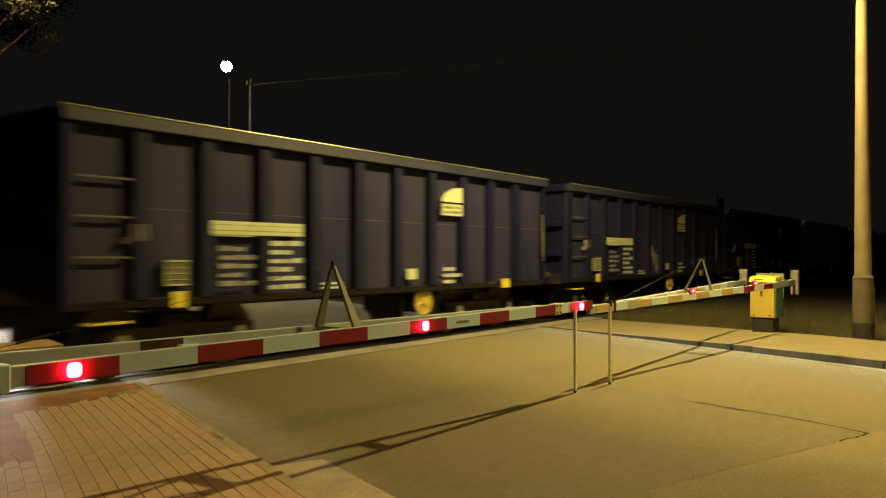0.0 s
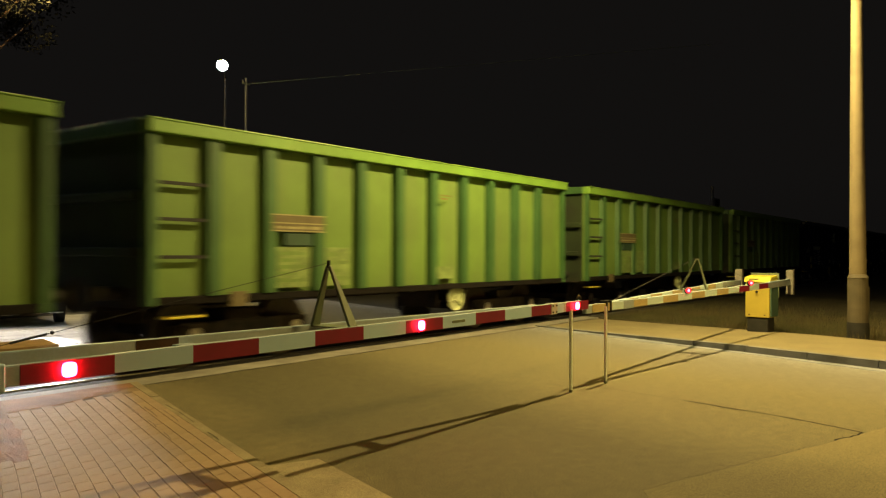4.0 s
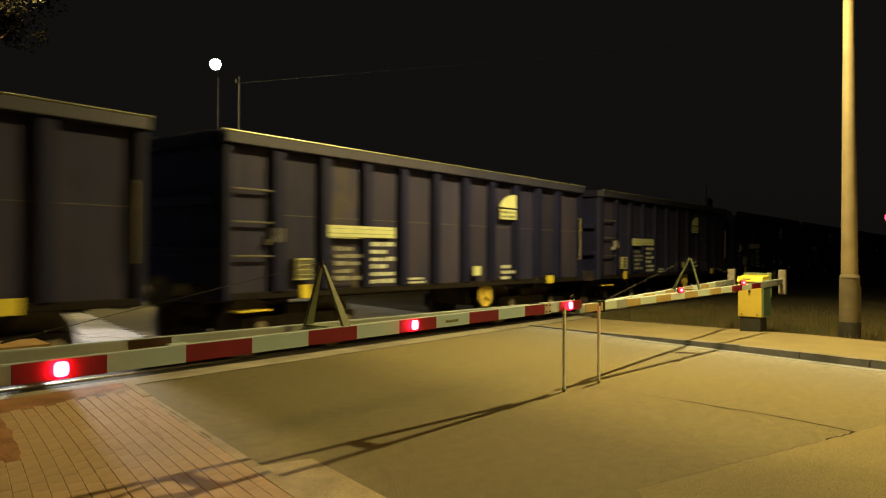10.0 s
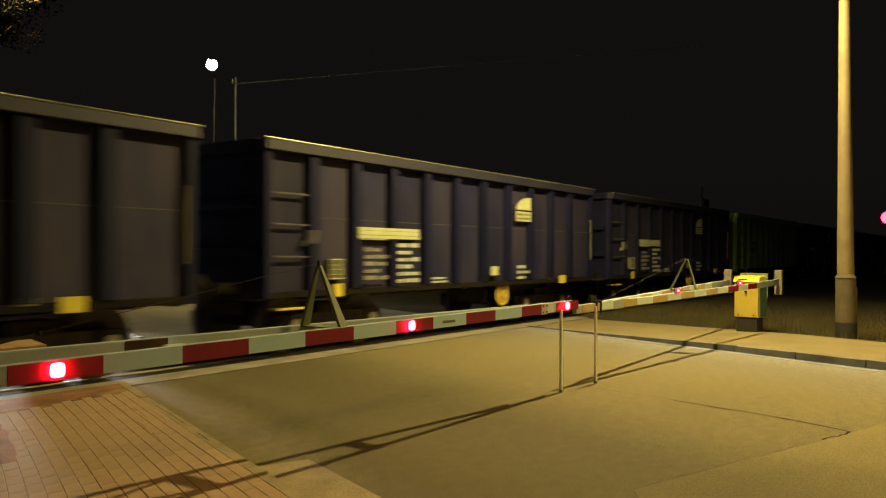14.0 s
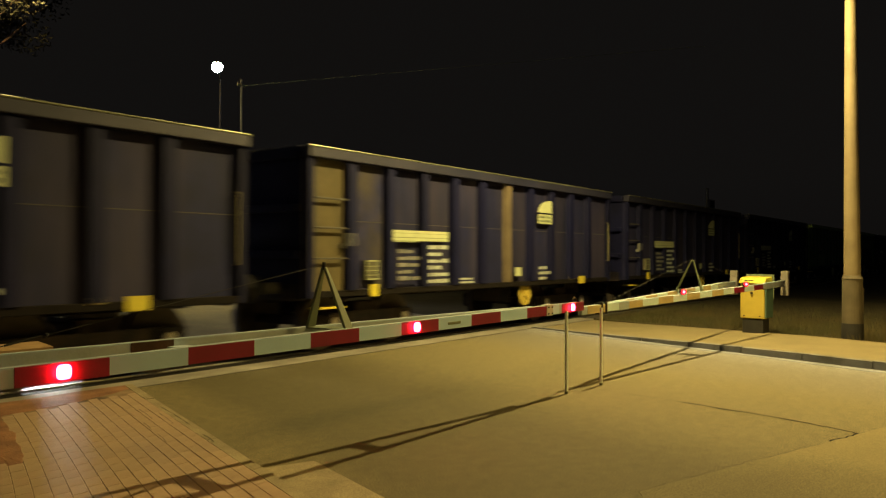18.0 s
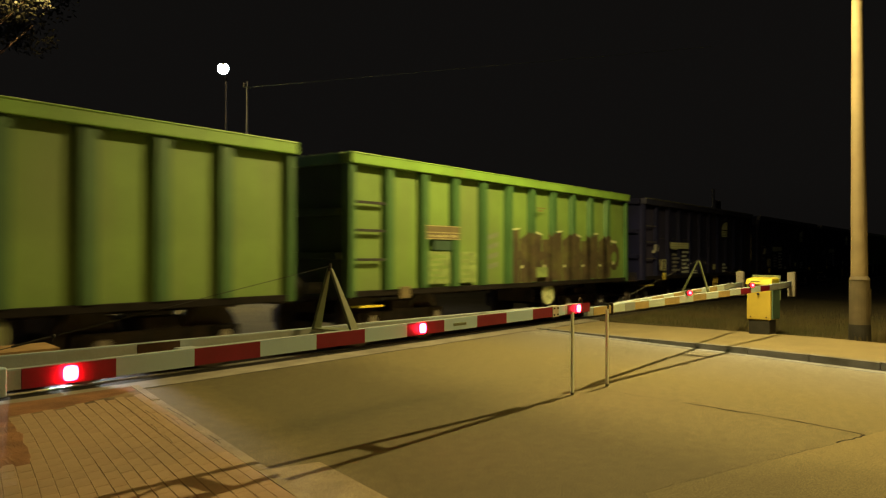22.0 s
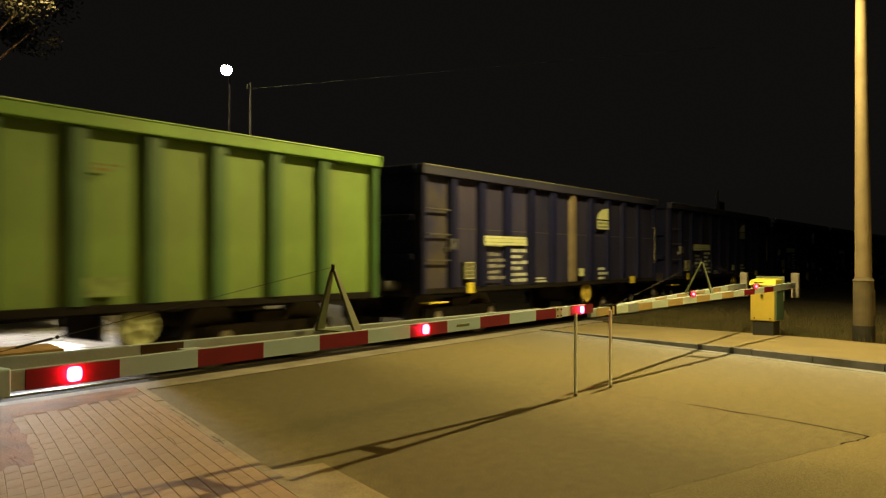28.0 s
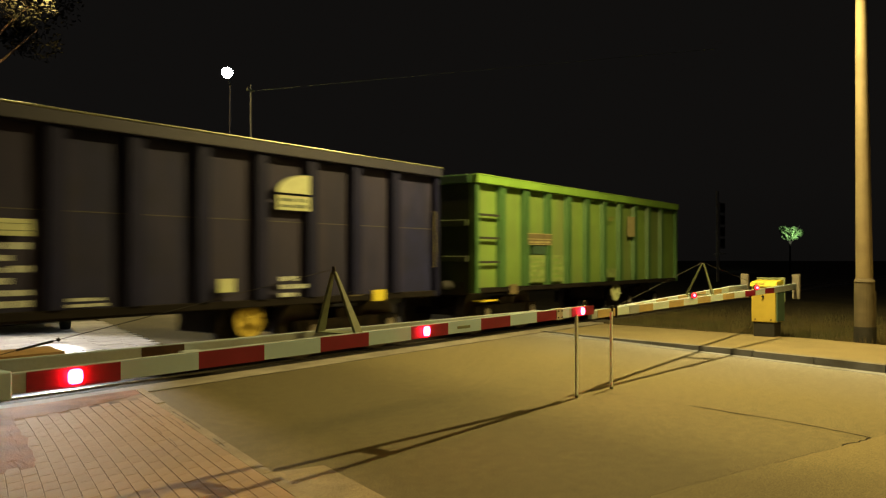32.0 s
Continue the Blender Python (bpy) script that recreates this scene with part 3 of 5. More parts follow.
stay_wire(right, Q(apex), Q((14.7, 3.95, 1.12)), 0.0022)
for u in (2.83, 5.40):
    p = ra + rd * u
    boom_lamp(right, Q(p + Vector((0, -0.03, 0.085))), (-0.80, -0.60), 0.046, RED_DIM)
part("pivot_arm", beam(bmesh.new(), Q(rb + rd * 0.15), Q((16.05, 3.53, 1.045)), 0.05, 0.12), BOOM_BEAM, right, "cream counterweight arm")
part("counterweight", block(Q((15.94, 3.46, 0.80)), Q((16.06, 3.60, 1.27)), 0.02), CONCRETE, right, "grey counterweight")
part("counterweight", block(Q((15.86, 4.38, 0.80)), Q((15.98, 4.52, 1.27)), 0.02), CONCRETE, right, "grey counterweight")
part("counterweight_bolt", rod(Q((16.10, 3.52, 1.06)), Q((16.2, 3.52, 1.06)), 0.012), STEEL_BLACK, right)

drive = thing("barrier_drive", (15.86, 4.03, 0.03), "yellow barrier drive cabinet on a black plinth in the grass", "barrier drive", "barrier drives", turn=-8)
part("cabinet", block((-0.17, -0.23, 0.33), (0.17, 0.23, 1.0), 0.015), CASE, drive, "yellow painted steel cabinet")
part("side_panel", block((-0.14, -0.26, 0.35), (0.20, -0.232, 1.02), 0.008), CASE_TEAL, drive, "dark green side panel")
part("plinth", block((-0.15, -0.20, -0.08), (0.16, 0.20, 0.33), 0.015), STEEL_BLACK, drive, "black plinth")
bm = bmesh.new()
vs = [bm.verts.new(v) for v in ((-0.20, -0.25, 1.0), (0.19, -0.25, 1.0), (0.19, 0.25, 1.0), (-0.20, 0.25, 1.0), (-0.14, -0.25, 1.10), (0.19, -0.25, 1.13), (0.19, 0.25, 1.13), (-0.14, 0.25, 1.10))]
for f in ((0, 3, 2, 1), (4, 5, 6, 7), (0, 1, 5, 4), (1, 2, 6, 5), (2, 3, 7, 6), (3, 0, 4, 7)):
    bm.faces.new([vs[i] for i in f])
bmesh.ops.bevel(bm, geom=bm.edges[:], offset=0.012, segments=2, affect="EDGES")
part("cover", bm, YELLOW, drive, "bright yellow sloping cover")
part("lettering", block((-0.178, -0.02, 1.050), (-0.160, 0.15, 1.062)), STEEL_BLACK, drive, "short dark bar of lettering")
part("top_plate", block((0.192, -0.27, 0.7), (0.225, 0.27, 1.17), 0.008), OLIVE, drive, "grey top plate")
part("lock", rod((-0.17, 0.0, 0.82), (-0.20, 0.0, 0.82), 0.022), STEEL_BLACK, drive)
for y in (-0.15, 0.15):
    part("bolt", rod((-0.17, y, 0.38), (-0.185, y, 0.38), 0.013, sides=8), STEEL_BLACK, drive)

# ---- street lamps ----
def street_lamp(place, head, label, top, lean=0.0):
    ob = thing("street_lamp", place, label, "street lamp", "street lamps")
    part("base_sleeve", rod((0, 0, 0.32), (-lean * 0.15, 0, 1.12), 0.172, 0.165, 24), SLEEVE, ob, "thicker base sleeve")
    part("base_foot", rod((0, 0, -0.1), (0, 0, 0.32), 0.184, 0.18, 24), STEEL_BLACK, ob, "black tarred foot")
    part("collar", rod((-lean * 0.15, 0, 1.11), (-lean * 0.155, 0, 1.17), 0.174, 0.14, 24), SLEEVE, ob)
    part("pole", rod((-lean * 0.15, 0, 1.14), (-lean, 0, top), 0.139, 0.075, 24), POST, ob, "tapered painted steel pole")
    for zz in (1.55, 2.6):
        part("band", rod((-lean * zz / 8, 0, zz), (-lean * zz / 8, 0, zz + 0.012), 0.140 - 0.008 * zz, sides=24), TAN, ob)
    part("service_door", block((-0.06, -0.174, 0.5), (0.06, -0.15, 0.95), 0.006), SLEEVE, ob)
    h = Vector(head) - Vector(place)
    part("arm", rod((-lean, 0, top - 0.05), (h.x, h.y, h.z + 0.06), 0.04, 0.03), POST, ob)
    d = (h - Vector((-lean, 0, h.z))).normalized()
    bm = bmesh.new()
    beam(bm, h + Vector((0, 0, 0.06)) - d * 0.35, h + Vector((0, 0, 0.06)) + d * 0.3, 0.26, 0.12, 0.03)
    lantern = part("lantern", bm, OLIVE, ob, "grey lantern")
    part("bowl", block((h.x - 0.13, h.y - 0.11, h.z - 0.03), (h.x + 0.13, h.y + 0.11, h.z - 0.005), 0.012), SODIUM_GLOW, lantern, "glowing amber bowl")
    return ob


near_lamp = street_lamp((15.62, 2.32, 0.05), LAMP_HEAD, "tall cream painted steel street lamp post with a black foot", 8.1, 0.22)
bm = block((-0.002, -0.022, -0.035), (0.002, 0.022, 0.035))
sticker = part("sticker", bm, WHITE_MARK, near_lamp, "small pale sticker")
sticker.matrix_basis = pose(-0.170, -0.032, 0.55, 0, 0, 10)
# made-up post to carry the fill light behind the camera
street_lamp((13.2, -5.2, 0.06), (11.0, -4.4, 8.42), "unseen street lamp added behind the camera to carry a fill light", 8.4)

street_lamp((8.9, 22.9, 0.0), (11.0, 22.2, 10.12), "amber street lamp among leaves beyond the tracks", 10.2)
far_lamp = thing("street_lamp", (16.1, 20.3, 0), "white LED street lamp shining beyond the train", "street lamp", "street lamps")
part("pole", rod((0, 0, -0.05), (0, 0, 7.1), 0.075, 0.03), UNDER, far_lamp)
part("arm", rod((0, 0, 7.08), (-1.2, -1.4, 7.16), 0.03), STEEL_BLACK, far_lamp)
lantern = part("lantern", block((-1.45, -1.65, 7.06), (-1.25, -1.45, 7.14), 0.02), OLIVE, far_lamp)
bm = bmesh.new()
bmesh.ops.create_uvsphere(bm, u_segments=16, v_segments=10, radius=0.16, matrix=Matrix.Translation((-1.35, -1.55, 7.0)))
part("lens", bm, WHITE_LED, lantern, "dazzling white lens")

# made-up pole and lantern for the added light on the far pavement
far_fill_lamp = thing("street_lamp", (3.4, 17.4, 0), "white floodlight added out of view to whiten the far pavement", "street lamp", "street lamps")
part("pole", rod((0, 0, -0.05), (0, 0, 6.5), 0.09, 0.05), STEEL_BLACK, far_fill_lamp)
part("arm", rod((0, 0, 6.45), (1.05, -0.7, 6.5), 0.03), STEEL_BLACK, far_fill_lamp)
lantern = part("lantern", block((0.95, -1.0, 6.44), (1.45, -0.6, 6.54), 0.025), OLIVE, far_fill_lamp)
part("lens", block((1.0, -0.95, 6.40), (1.4, -0.65, 6.43), 0.01), WHITE_LED, lantern)

wire_pole = thing("utility_pole", (19.22, 23.05, 0), "slim grey utility pole with a wire behind the train", "utility pole")
part("pole", rod((0, 0, -0.05), (0, 0, 8.0), 0.055, 0.04), KERB, wire_pole)
part("cross_arm", block((-0.18, -0.03, 7.75), (0.18, 0.03, 7.81), 0.01), OLIVE, wire_pole)
part("insulator", rod((-0.15, 0, 7.81), (-0.15, 0, 7.91), 0.03, 0.02), CONCRETE, wire_pole)
bm = bmesh.new()
pts = [Vector((0.15 + 2 * k, -2.2 * k, 7.8 + 0.34 * k)) for k in range(7)]
rings = [[bm.verts.new(p + Vector((0, 0.007 * math.cos(q), 0.007 * math.sin(q)))) for q in (0, 2.1, 4.2)] for p in pts]
for r0, r1 in zip(rings, rings[1:]):
    for i in range(3):
        bm.faces.new((r0[i], r0[(i + 1) % 3], r1[(i + 1) % 3], r1[i]))
part("wire", bm, OLIVE, wire_pole)


# ---- the train ----
HALF, TOP, SILL = 5.38, 3.19, 0.90
PITCH = 11.95
RIBS = [-4.42 + 0.956 * i for i in range(10)]


def wheel_mesh():
    bm = tube(bmesh.new(), (0, -0.065, 0), (0, 0.065, 0), 0.455, sides=28)
    tube(bm, (0, 0.03, 0), (0, 0.095, 0), 0.485, sides=28)
    for k in range(6):
        q = math.tau * k / 6
        tube(bm, (0.24 * math.cos(q), -0.075, 0.24 * math.sin(q)), (0.24 * math.cos(q), -0.05, 0.24 * math.sin(q)), 0.05, sides=10)
    return mesh_of("wheel", bm, WHEEL)


WHEEL_MESH = wheel_mesh()
AXLE_MESH = mesh_of("wheelset", rod((0, -1.0, 0), (0, 1.0, 0), 0.08, sides=10), UNDER)


def bogie(parent, x):
    bm = bmesh.new()
    for s in (-1, 1):
        box(bm, (x - 1.15, s * 1.0 - 0.06, 0.42), (x + 1.15, s * 1.0 + 0.06, 0.62), 0.02)
        for dx in (-0.9, 0.9):
            box(bm, (x + dx - 0.16, s * 1.03 - 0.10, 0.30), (x + dx + 0.16, s * 1.03 + 0.10, 0.62), 0.03)
            for e in (-0.13, 0.13):
                tube(bm, (x + dx + e * 2, s * 1.0, 0.36), (x + dx + e * 2, s * 1.0, 0.60), 0.055, sides=10)
        box(bm, (x - 0.3, s * 0.9 - 0.12, 0.55), (x + 0.3, s * 0.9 + 0.12, 0.78), 0.02)
    box(bm, (x - 0.14, -1.0, 0.5), (x + 0.14, 1.0, 0.72), 0.02)
    part("bogie", bm, UNDER, parent, "black cast bogie")
    for dx in (-0.9, 0.9):
        part("axle_cap", rod((x + dx, -1.13, 0.46), (x + dx, -1.15, 0.46), 0.10, 0.085, 16), GALV, parent, "pale steel axle cap")
    for dx in (-0.9, 0.9):
        axle = part("wheelset", AXLE_MESH, UNDER, parent, "worn steel wheelset")
        axle.location = (x + dx, 0, 0.46)
        for s in (-1, 1):
            w = part("wheel", WHEEL_MESH, WHEEL, axle)
            w.location = (0, s * 0.755, 0)
            w.rotation_euler = (0, 0, 0 if s < 0 else math.pi)


def bars(x0, x1, z0, z1, n, y, short=()):
    """Rows of unreadable lettering, as bars."""
    bm = bmesh.new()
    rnd = random.Random(int(1000 * (x0 + z0)))
    step = (z1 - z0) / n
    for i in range(n):
        cut = 0.35 * (x1 - x0) if i in short else 0.0
        x = x0
        while x < x1 - cut - 0.02:
            w = min(rnd.uniform(0.08, 0.30), x1 - cut - x)
            box(bm, (x, y - 0.003, z0 + i * step + step * 0.2), (x + w, y, z0 + i * step + step * rnd.uniform(0.62, 0.8)))
            x += w + rnd.uniform(0.02, 0.06)
    return bm


def wagon(kind, label):
    blue = kind == "blue"
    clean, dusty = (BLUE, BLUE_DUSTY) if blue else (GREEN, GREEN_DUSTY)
    ob = thing("open_wagon", (0, TRACK_Y, 0), label, "freight wagon", "wagons of the train")
    yw = 1.365
    for s in (-1, 1):
        if s > 0:
            part("side_wall", block((-HALF, yw - 0.03, SILL), (HALF, yw + 0.03, TOP - 0.10)), dusty, ob)
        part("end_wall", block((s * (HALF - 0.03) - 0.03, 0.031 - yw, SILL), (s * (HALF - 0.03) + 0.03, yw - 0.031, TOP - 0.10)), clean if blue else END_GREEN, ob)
    # the side towards the road: one pressed sheet in each bay
    bays = [-HALF] + RIBS + [HALF]
    middle = mesh_of("side_sheet", block((-0.478, -0.03, SILL), (0.478, 0.03, TOP - 0.10)), dusty)
    for i, (a, b) in enumerate(zip(bays, bays[1:])):
        me = middle if 0 < i < 10 else mesh_of("side_sheet", block(((a - b) / 2, -0.03, SILL), ((b - a) / 2, 0.03, TOP - 0.10)), dusty)
        part("side_sheet", me, dusty, ob).location = ((a + b) / 2, -yw, 0)
    part("floor", block((0.07 - HALF, 0.035 - yw, SILL + 0.25), (HALF - 0.07, yw - 0.035, SILL + 0.33)), UNDER, ob)
    for s in (-1, 1):
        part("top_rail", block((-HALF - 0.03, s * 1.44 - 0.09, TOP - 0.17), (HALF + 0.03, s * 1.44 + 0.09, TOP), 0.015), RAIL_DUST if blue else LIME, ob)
        # thin rod added for the bright line of lamplight along the rail
        part("rim", rod((-HALF - 0.03, s * 1.527, TOP - 0.004), (HALF + 0.03, s * 1.527, TOP - 0.004), 0.014, sides=8), RIM_GLINT if blue else LIME, ob, "pale rim standing for the lit top edge")
        part("end_rail", block((s * HALF - 0.07, -1.348, TOP - 0.17), (s * HALF + 0.07, 1.348, TOP), 0.015), clean, ob)
        part("side_sill", block((-HALF, s * 1.42 - 0.05, SILL), (HALF, s * 1.42 + 0.05, SILL + 0.10), 0.01), TAR, ob, "black side sill")
        for z in (1.5, 2.2):
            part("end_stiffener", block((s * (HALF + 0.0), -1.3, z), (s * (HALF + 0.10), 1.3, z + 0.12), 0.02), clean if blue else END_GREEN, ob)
    bm = bmesh.new()
    vs = [bm.verts.new((x, y, z)) for z in (SILL + 0.10, TOP - 0.17) for x, y in ((-0.135, 0), (0.135, 0), (0.095, -0.095), (-0.095, -0.095))]
    for f in ((0, 3, 2, 1), (4, 5, 6, 7), (0, 1, 5, 4), (1, 2, 6, 5), (2, 3, 7, 6), (3, 0, 4, 7)):
        bm.faces.new([vs[i] for i in f])
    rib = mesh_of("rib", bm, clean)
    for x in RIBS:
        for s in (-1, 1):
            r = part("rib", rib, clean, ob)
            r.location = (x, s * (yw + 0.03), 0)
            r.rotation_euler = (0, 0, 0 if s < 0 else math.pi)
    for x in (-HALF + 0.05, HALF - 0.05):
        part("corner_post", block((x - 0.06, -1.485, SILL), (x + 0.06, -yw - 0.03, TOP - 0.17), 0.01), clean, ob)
    face = -(yw + 0.03)
    # climbing rungs at one end; green wagons' rungs thickened to take in their shadow
    for z in (1.50, 1.97, 2.42):
        part("rung", block((-HALF + 0.14, -1.49, z - (0.014 if blue else 0.022)), (-HALF + 0.82, -1.46, z + (0.014 if blue else 0.022)), 0.005), RUNG if blue else STEEL_BLACK, ob, "grey ladder rung" if blue else "black ladder rung, thickened to take in its shadow")
    # plates and lettering on the near side
    out = -1.493
    if blue:
        part("marking_plate", block((-3.43, out, 1.80), (-1.83, out + 0.02, 1.98), 0.004), CREAM, ob, "cream marking plate")
        bm = block((-3.42, out - 0.003, 1.852), (-1.84, out, 1.862))
        box(bm, (-3.42, out - 0.003, 1.928), (-1.84, out, 1.934))
        part("lettering", bm, OLIVE, ob, "dull lines on the plate")
        part("lettering", bars(-3.40, -2.70, 1.775, 1.80, 1, out), CREAM, ob, "unreadable lettering bars")
        part("data_lettering", bars(-2.44, -1.84, 1.03, 1.76, 6, out, (2, 4)), WHITE_MARK, ob, "white unreadable lettering rows")
        part("data_lettering", bars(-3.30, -2.68, 1.10, 1.68, 5, out, (1, 4)), FAINT, ob, "white unreadable lettering rows")
        bm = bmesh.new()
        vs = [(1.57, 2.50), (2.20, 2.50), (2.20, 2.78)] + [(2.20 - 0.63 * math.sin(a), 2.50 + 0.28 * math.cos(a)) for a in [math.pi / 2 * k / 9 for k in range(1, 9)]]
        f = [bm.verts.new((x, out, z)) for x, z in vs]
        b = [bm.verts.new((x, out + 0.004, z)) for x, z in vs]
        bm.faces.new(f)
        bm.faces.new(b[::-1])
        for i in range(len(f)):
            bm.faces.new((f[i], f[(i + 1) % len(f)], b[(i + 1) % len(f)], b[i]))
        part("sail_emblem", bm, CREAM, ob, "cream sail-shaped emblem")
        bm = bmesh.new()
        box(bm, (1.57, out, 2.255), (2.20, out + 0.003, 2.465))
        part("emblem_band", bm, CREAM, ob, "cream band under the emblem")
        part("emblem_lettering", bars(1.62, 2.16, 2.275, 2.45, 2, out - 0.001), OLIVE, ob, "dull unreadable lettering bars")
        for i in range(4):
            part("hook_bracket", block((-4.63 + 0.085 * i, out, 1.70 if i else 1.66), (-4.605 + 0.085 * i, face, 1.90 if i else 1.74), 0.004), FAINT, ob, "pale hook bracket")
        part("tan_tag", block((3.12, -1.475, 0.98), (3.34, -1.472, 1.06)), TAN, ob)
        holder = part("card_holder", block((-4.10, out + 0.012, 1.15), (-3.78, face, 1.47), 0.004), CARD, ob, "dull card holder")
        bm = bmesh.new()
        for z in (1.155, 1.225, 1.30, 1.37, 1.45):
            box(bm, (-4.10, out, z), (-3.78, out + 0.010, z + (0.016 if z in (1.155, 1.45) else 0.006)))
        for x in (-4.10, -3.80):
            box(bm, (x, out + 0.001, 1.178), (x + 0.008, out + 0.010, 1.449))
        part("card_frame", bm, CREAM, holder, "pale wire frame")
        part("yellow_tag", block((-4.00, -1.49, 0.88), (-3.80, -1.47, 1.08), 0.003), YELLOW, ob, "yellow plate")
        part("yellow_tag", block((3.60, -1.49, 0.88), (3.90, -1.47, 1.06), 0.003), YELLOW, ob, "yellow plate")
        part("white_tag", block((0.58, out, 1.12), (0.84, out + 0.003, 1.30)), CREAM, ob)
        part("white_tag", bars(-1.42, -0.96, 1.01, 1.14, 2, -1.472), WHITE_MARK, ob)
        part("data_lettering", bars(1.62, 2.15, 1.0, 1.34, 3, out, (0, 2)), WHITE_MARK, ob, "white unreadable lettering rows")
        part("handrail", rod((5.24, -1.50, 1.42), (5.24, -1.50, 2.40), 0.009, sides=8), TAN, ob, "thin pale handrail")
        for z in (1.42, 2.40):
            part("handrail_bracket", rod((5.24, -1.505, z), (5.24, -1.44, z), 0.009, sides=8), SCRAPED, ob)
        part("wall_seam", block((-HALF + 0.9, face - 0.005, 2.088), (HALF - 0.1, face, 2.098)), RUNG, ob, "thin horizontal weld seam")
        disc_mat, disc_label = CASE, "yellow brake wheel"
    else:
        plate = part("marking_plate", block((-3.45, out, 1.86), (-2.42, out + 0.02, 2.11), 0.004), PLATE_BROWN, ob, "brown marking plate with pale edges")
        for z in (1.862, 1.975, 2.092):
            part("plate_edge", block((-3.45, out - 0.004, z), (-2.42, out, z + 0.016)), TAN, plate)
        part("lettering", bars(-3.38, -2.5, 1.885, 1.965, 1, out), TAN, plate, "unreadable lettering bars")
        part("plate_bracket", block((-3.2, -1.475, 1.66), (-2.65, face, 1.855), 0.01), POCKET, ob, "dark green pocket")
        for x0, x1, n in ((-3.36, -2.72, 5), (-2.40, -1.86, 4)):
            board = part("data_board", block((x0, out + 0.006, 1.06), (x1, out + 0.02, 1.64), 0.003), FADED, ob, "faded pale green lettering board")
            part("lettering", bars(x0 + 0.06, x1 - 0.06, 1.12, 1.60, n, out + 0.006, (1, 3)), GREEN_DUSTY, board, "faint unreadable lettering rows")
        part("white_tag", block((0.42, out, 1.10), (0.96, out + 0.003, 1.32)), FADED, ob, "faded pale patch")
        part("emblem", bars(0.52, 0.84, 2.52, 2.64, 2, out, (0,)), RED_SMEAR, ob, "faded reddish mark")
        part("data_box", block((-4.15, -1.49, 0.84), (-3.88, -1.46, 1.04), 0.004), PLATE_BROWN, ob)
        disc_mat, disc_label = CREAM, "cream brake wheel"
    wheel = tube(bmesh.new(), (1.17, -1.355, 0.72), (1.17, -1.365, 0.72), 0.23, sides=28)
    for k in range(24):
        q0, q1 = math.tau * k / 24, math.tau * (k + 1) / 24
        tube(wheel, (1.17 + 0.225 * math.cos(q0), -1.385, 0.72 + 0.225 * math.sin(q0)), (1.17 + 0.225 * math.cos(q1), -1.385, 0.72 + 0.225 * math.sin(q1)), 0.022, sides=6)
    for k in range(3):
        q = 0.4 + math.pi * k / 3
        tube(wheel, (1.17 - 0.22 * math.cos(q), -1.385, 0.72 - 0.22 * math.sin(q)), (1.17 + 0.22 * math.cos(q), -1.385, 0.72 + 0.22 * math.sin(q)), 0.018, sides=6)
    tube(wheel, (1.17, -1.355, 0.72), (1.17, -1.42, 0.72), 0.05, sides=12)
    part("brake_wheel", wheel, disc_mat, ob, disc_label)
    part("step", block((-HALF + 0.30, -1.42, 0.72), (-HALF + 0.85, -1.20, 0.75), 0.004), YELLOW, ob, "yellow step edge")
    # underframe
    bm = bmesh.new()
    box(bm, (-HALF, -0.25, 0.78), (HALF, 0.25, 1.12), 0.01)
    for x in (-HALF + 0.08, -1.8, 0, 1.8, HALF - 0.08):
        box(bm, (x - 0.08, -1.25, 0.86), (x + 0.08, 1.25, 1.12), 0.01)
    part("underframe", bm, UNDER, ob, "black steel underframe")
    part("brake_lever", block((0.8, -1.2, 0.55), (0.86, -0.3, 0.85), 0.008), UNDER, ob)
    for x in (-3.55, 3.55):
        bogie(ob, x)
    for s in (-1, 1):
        for y in (-0.875, 0.875):
            bm = tube(bmesh.new(), (s * (HALF - 0.02), y, 1.05), (s * (HALF + 0.42), y, 1.05), 0.09, sides=14)
            tube(bm, (s * (HALF + 0.42), y, 1.05), (s * (HALF + 0.535), y, 1.05), 0.10, 0.22, sides=18)
            part("buffer", bm, STEEL_BLACK, ob, "black buffer")
        part("coupling_hook", block((s * HALF, -0.05, 0.95), (s * (HALF + 0.52), 0.05, 1.05), 0.01), STEEL_BLACK, ob)
    return ob


BLUE_LABEL = "dusty dark blue open coal wagon with ribbed sides and cream markings"
GREEN_LABEL = "lime green open coal wagon with ribbed sides"
GREENS = (3, 4, 5, 6, 16, 21, 22, 26, 27, 32)
train = {}
first_blue = wagon("blue", BLUE_LABEL)
first_green = wagon("green", GREEN_LABEL)
train[0], train[3] = first_blue, first_green
for k in range(-2, 33):
    if k not in train:
        train[k] = copy_thing(first_green if k in GREENS else first_blue, pose(0, TRACK_Y, 0))

# a pale, scraped rib on two wagons
for k in (18, 28):
    rib = [o for o in train[k].children if o.name.startswith("rib") and o.location.y < 0][5]
    rib.data = rib.data.copy()
    rib.data.materials[0] = SCRAPED
    tagged(rib, "rib with pale scraped paint")

# a tan notice on the last wagon
part("notice", block((1.70, -1.493, 2.15), (2.18, -1.488, 2.68), 0.002), TAN, train[32], "faded tan notice")

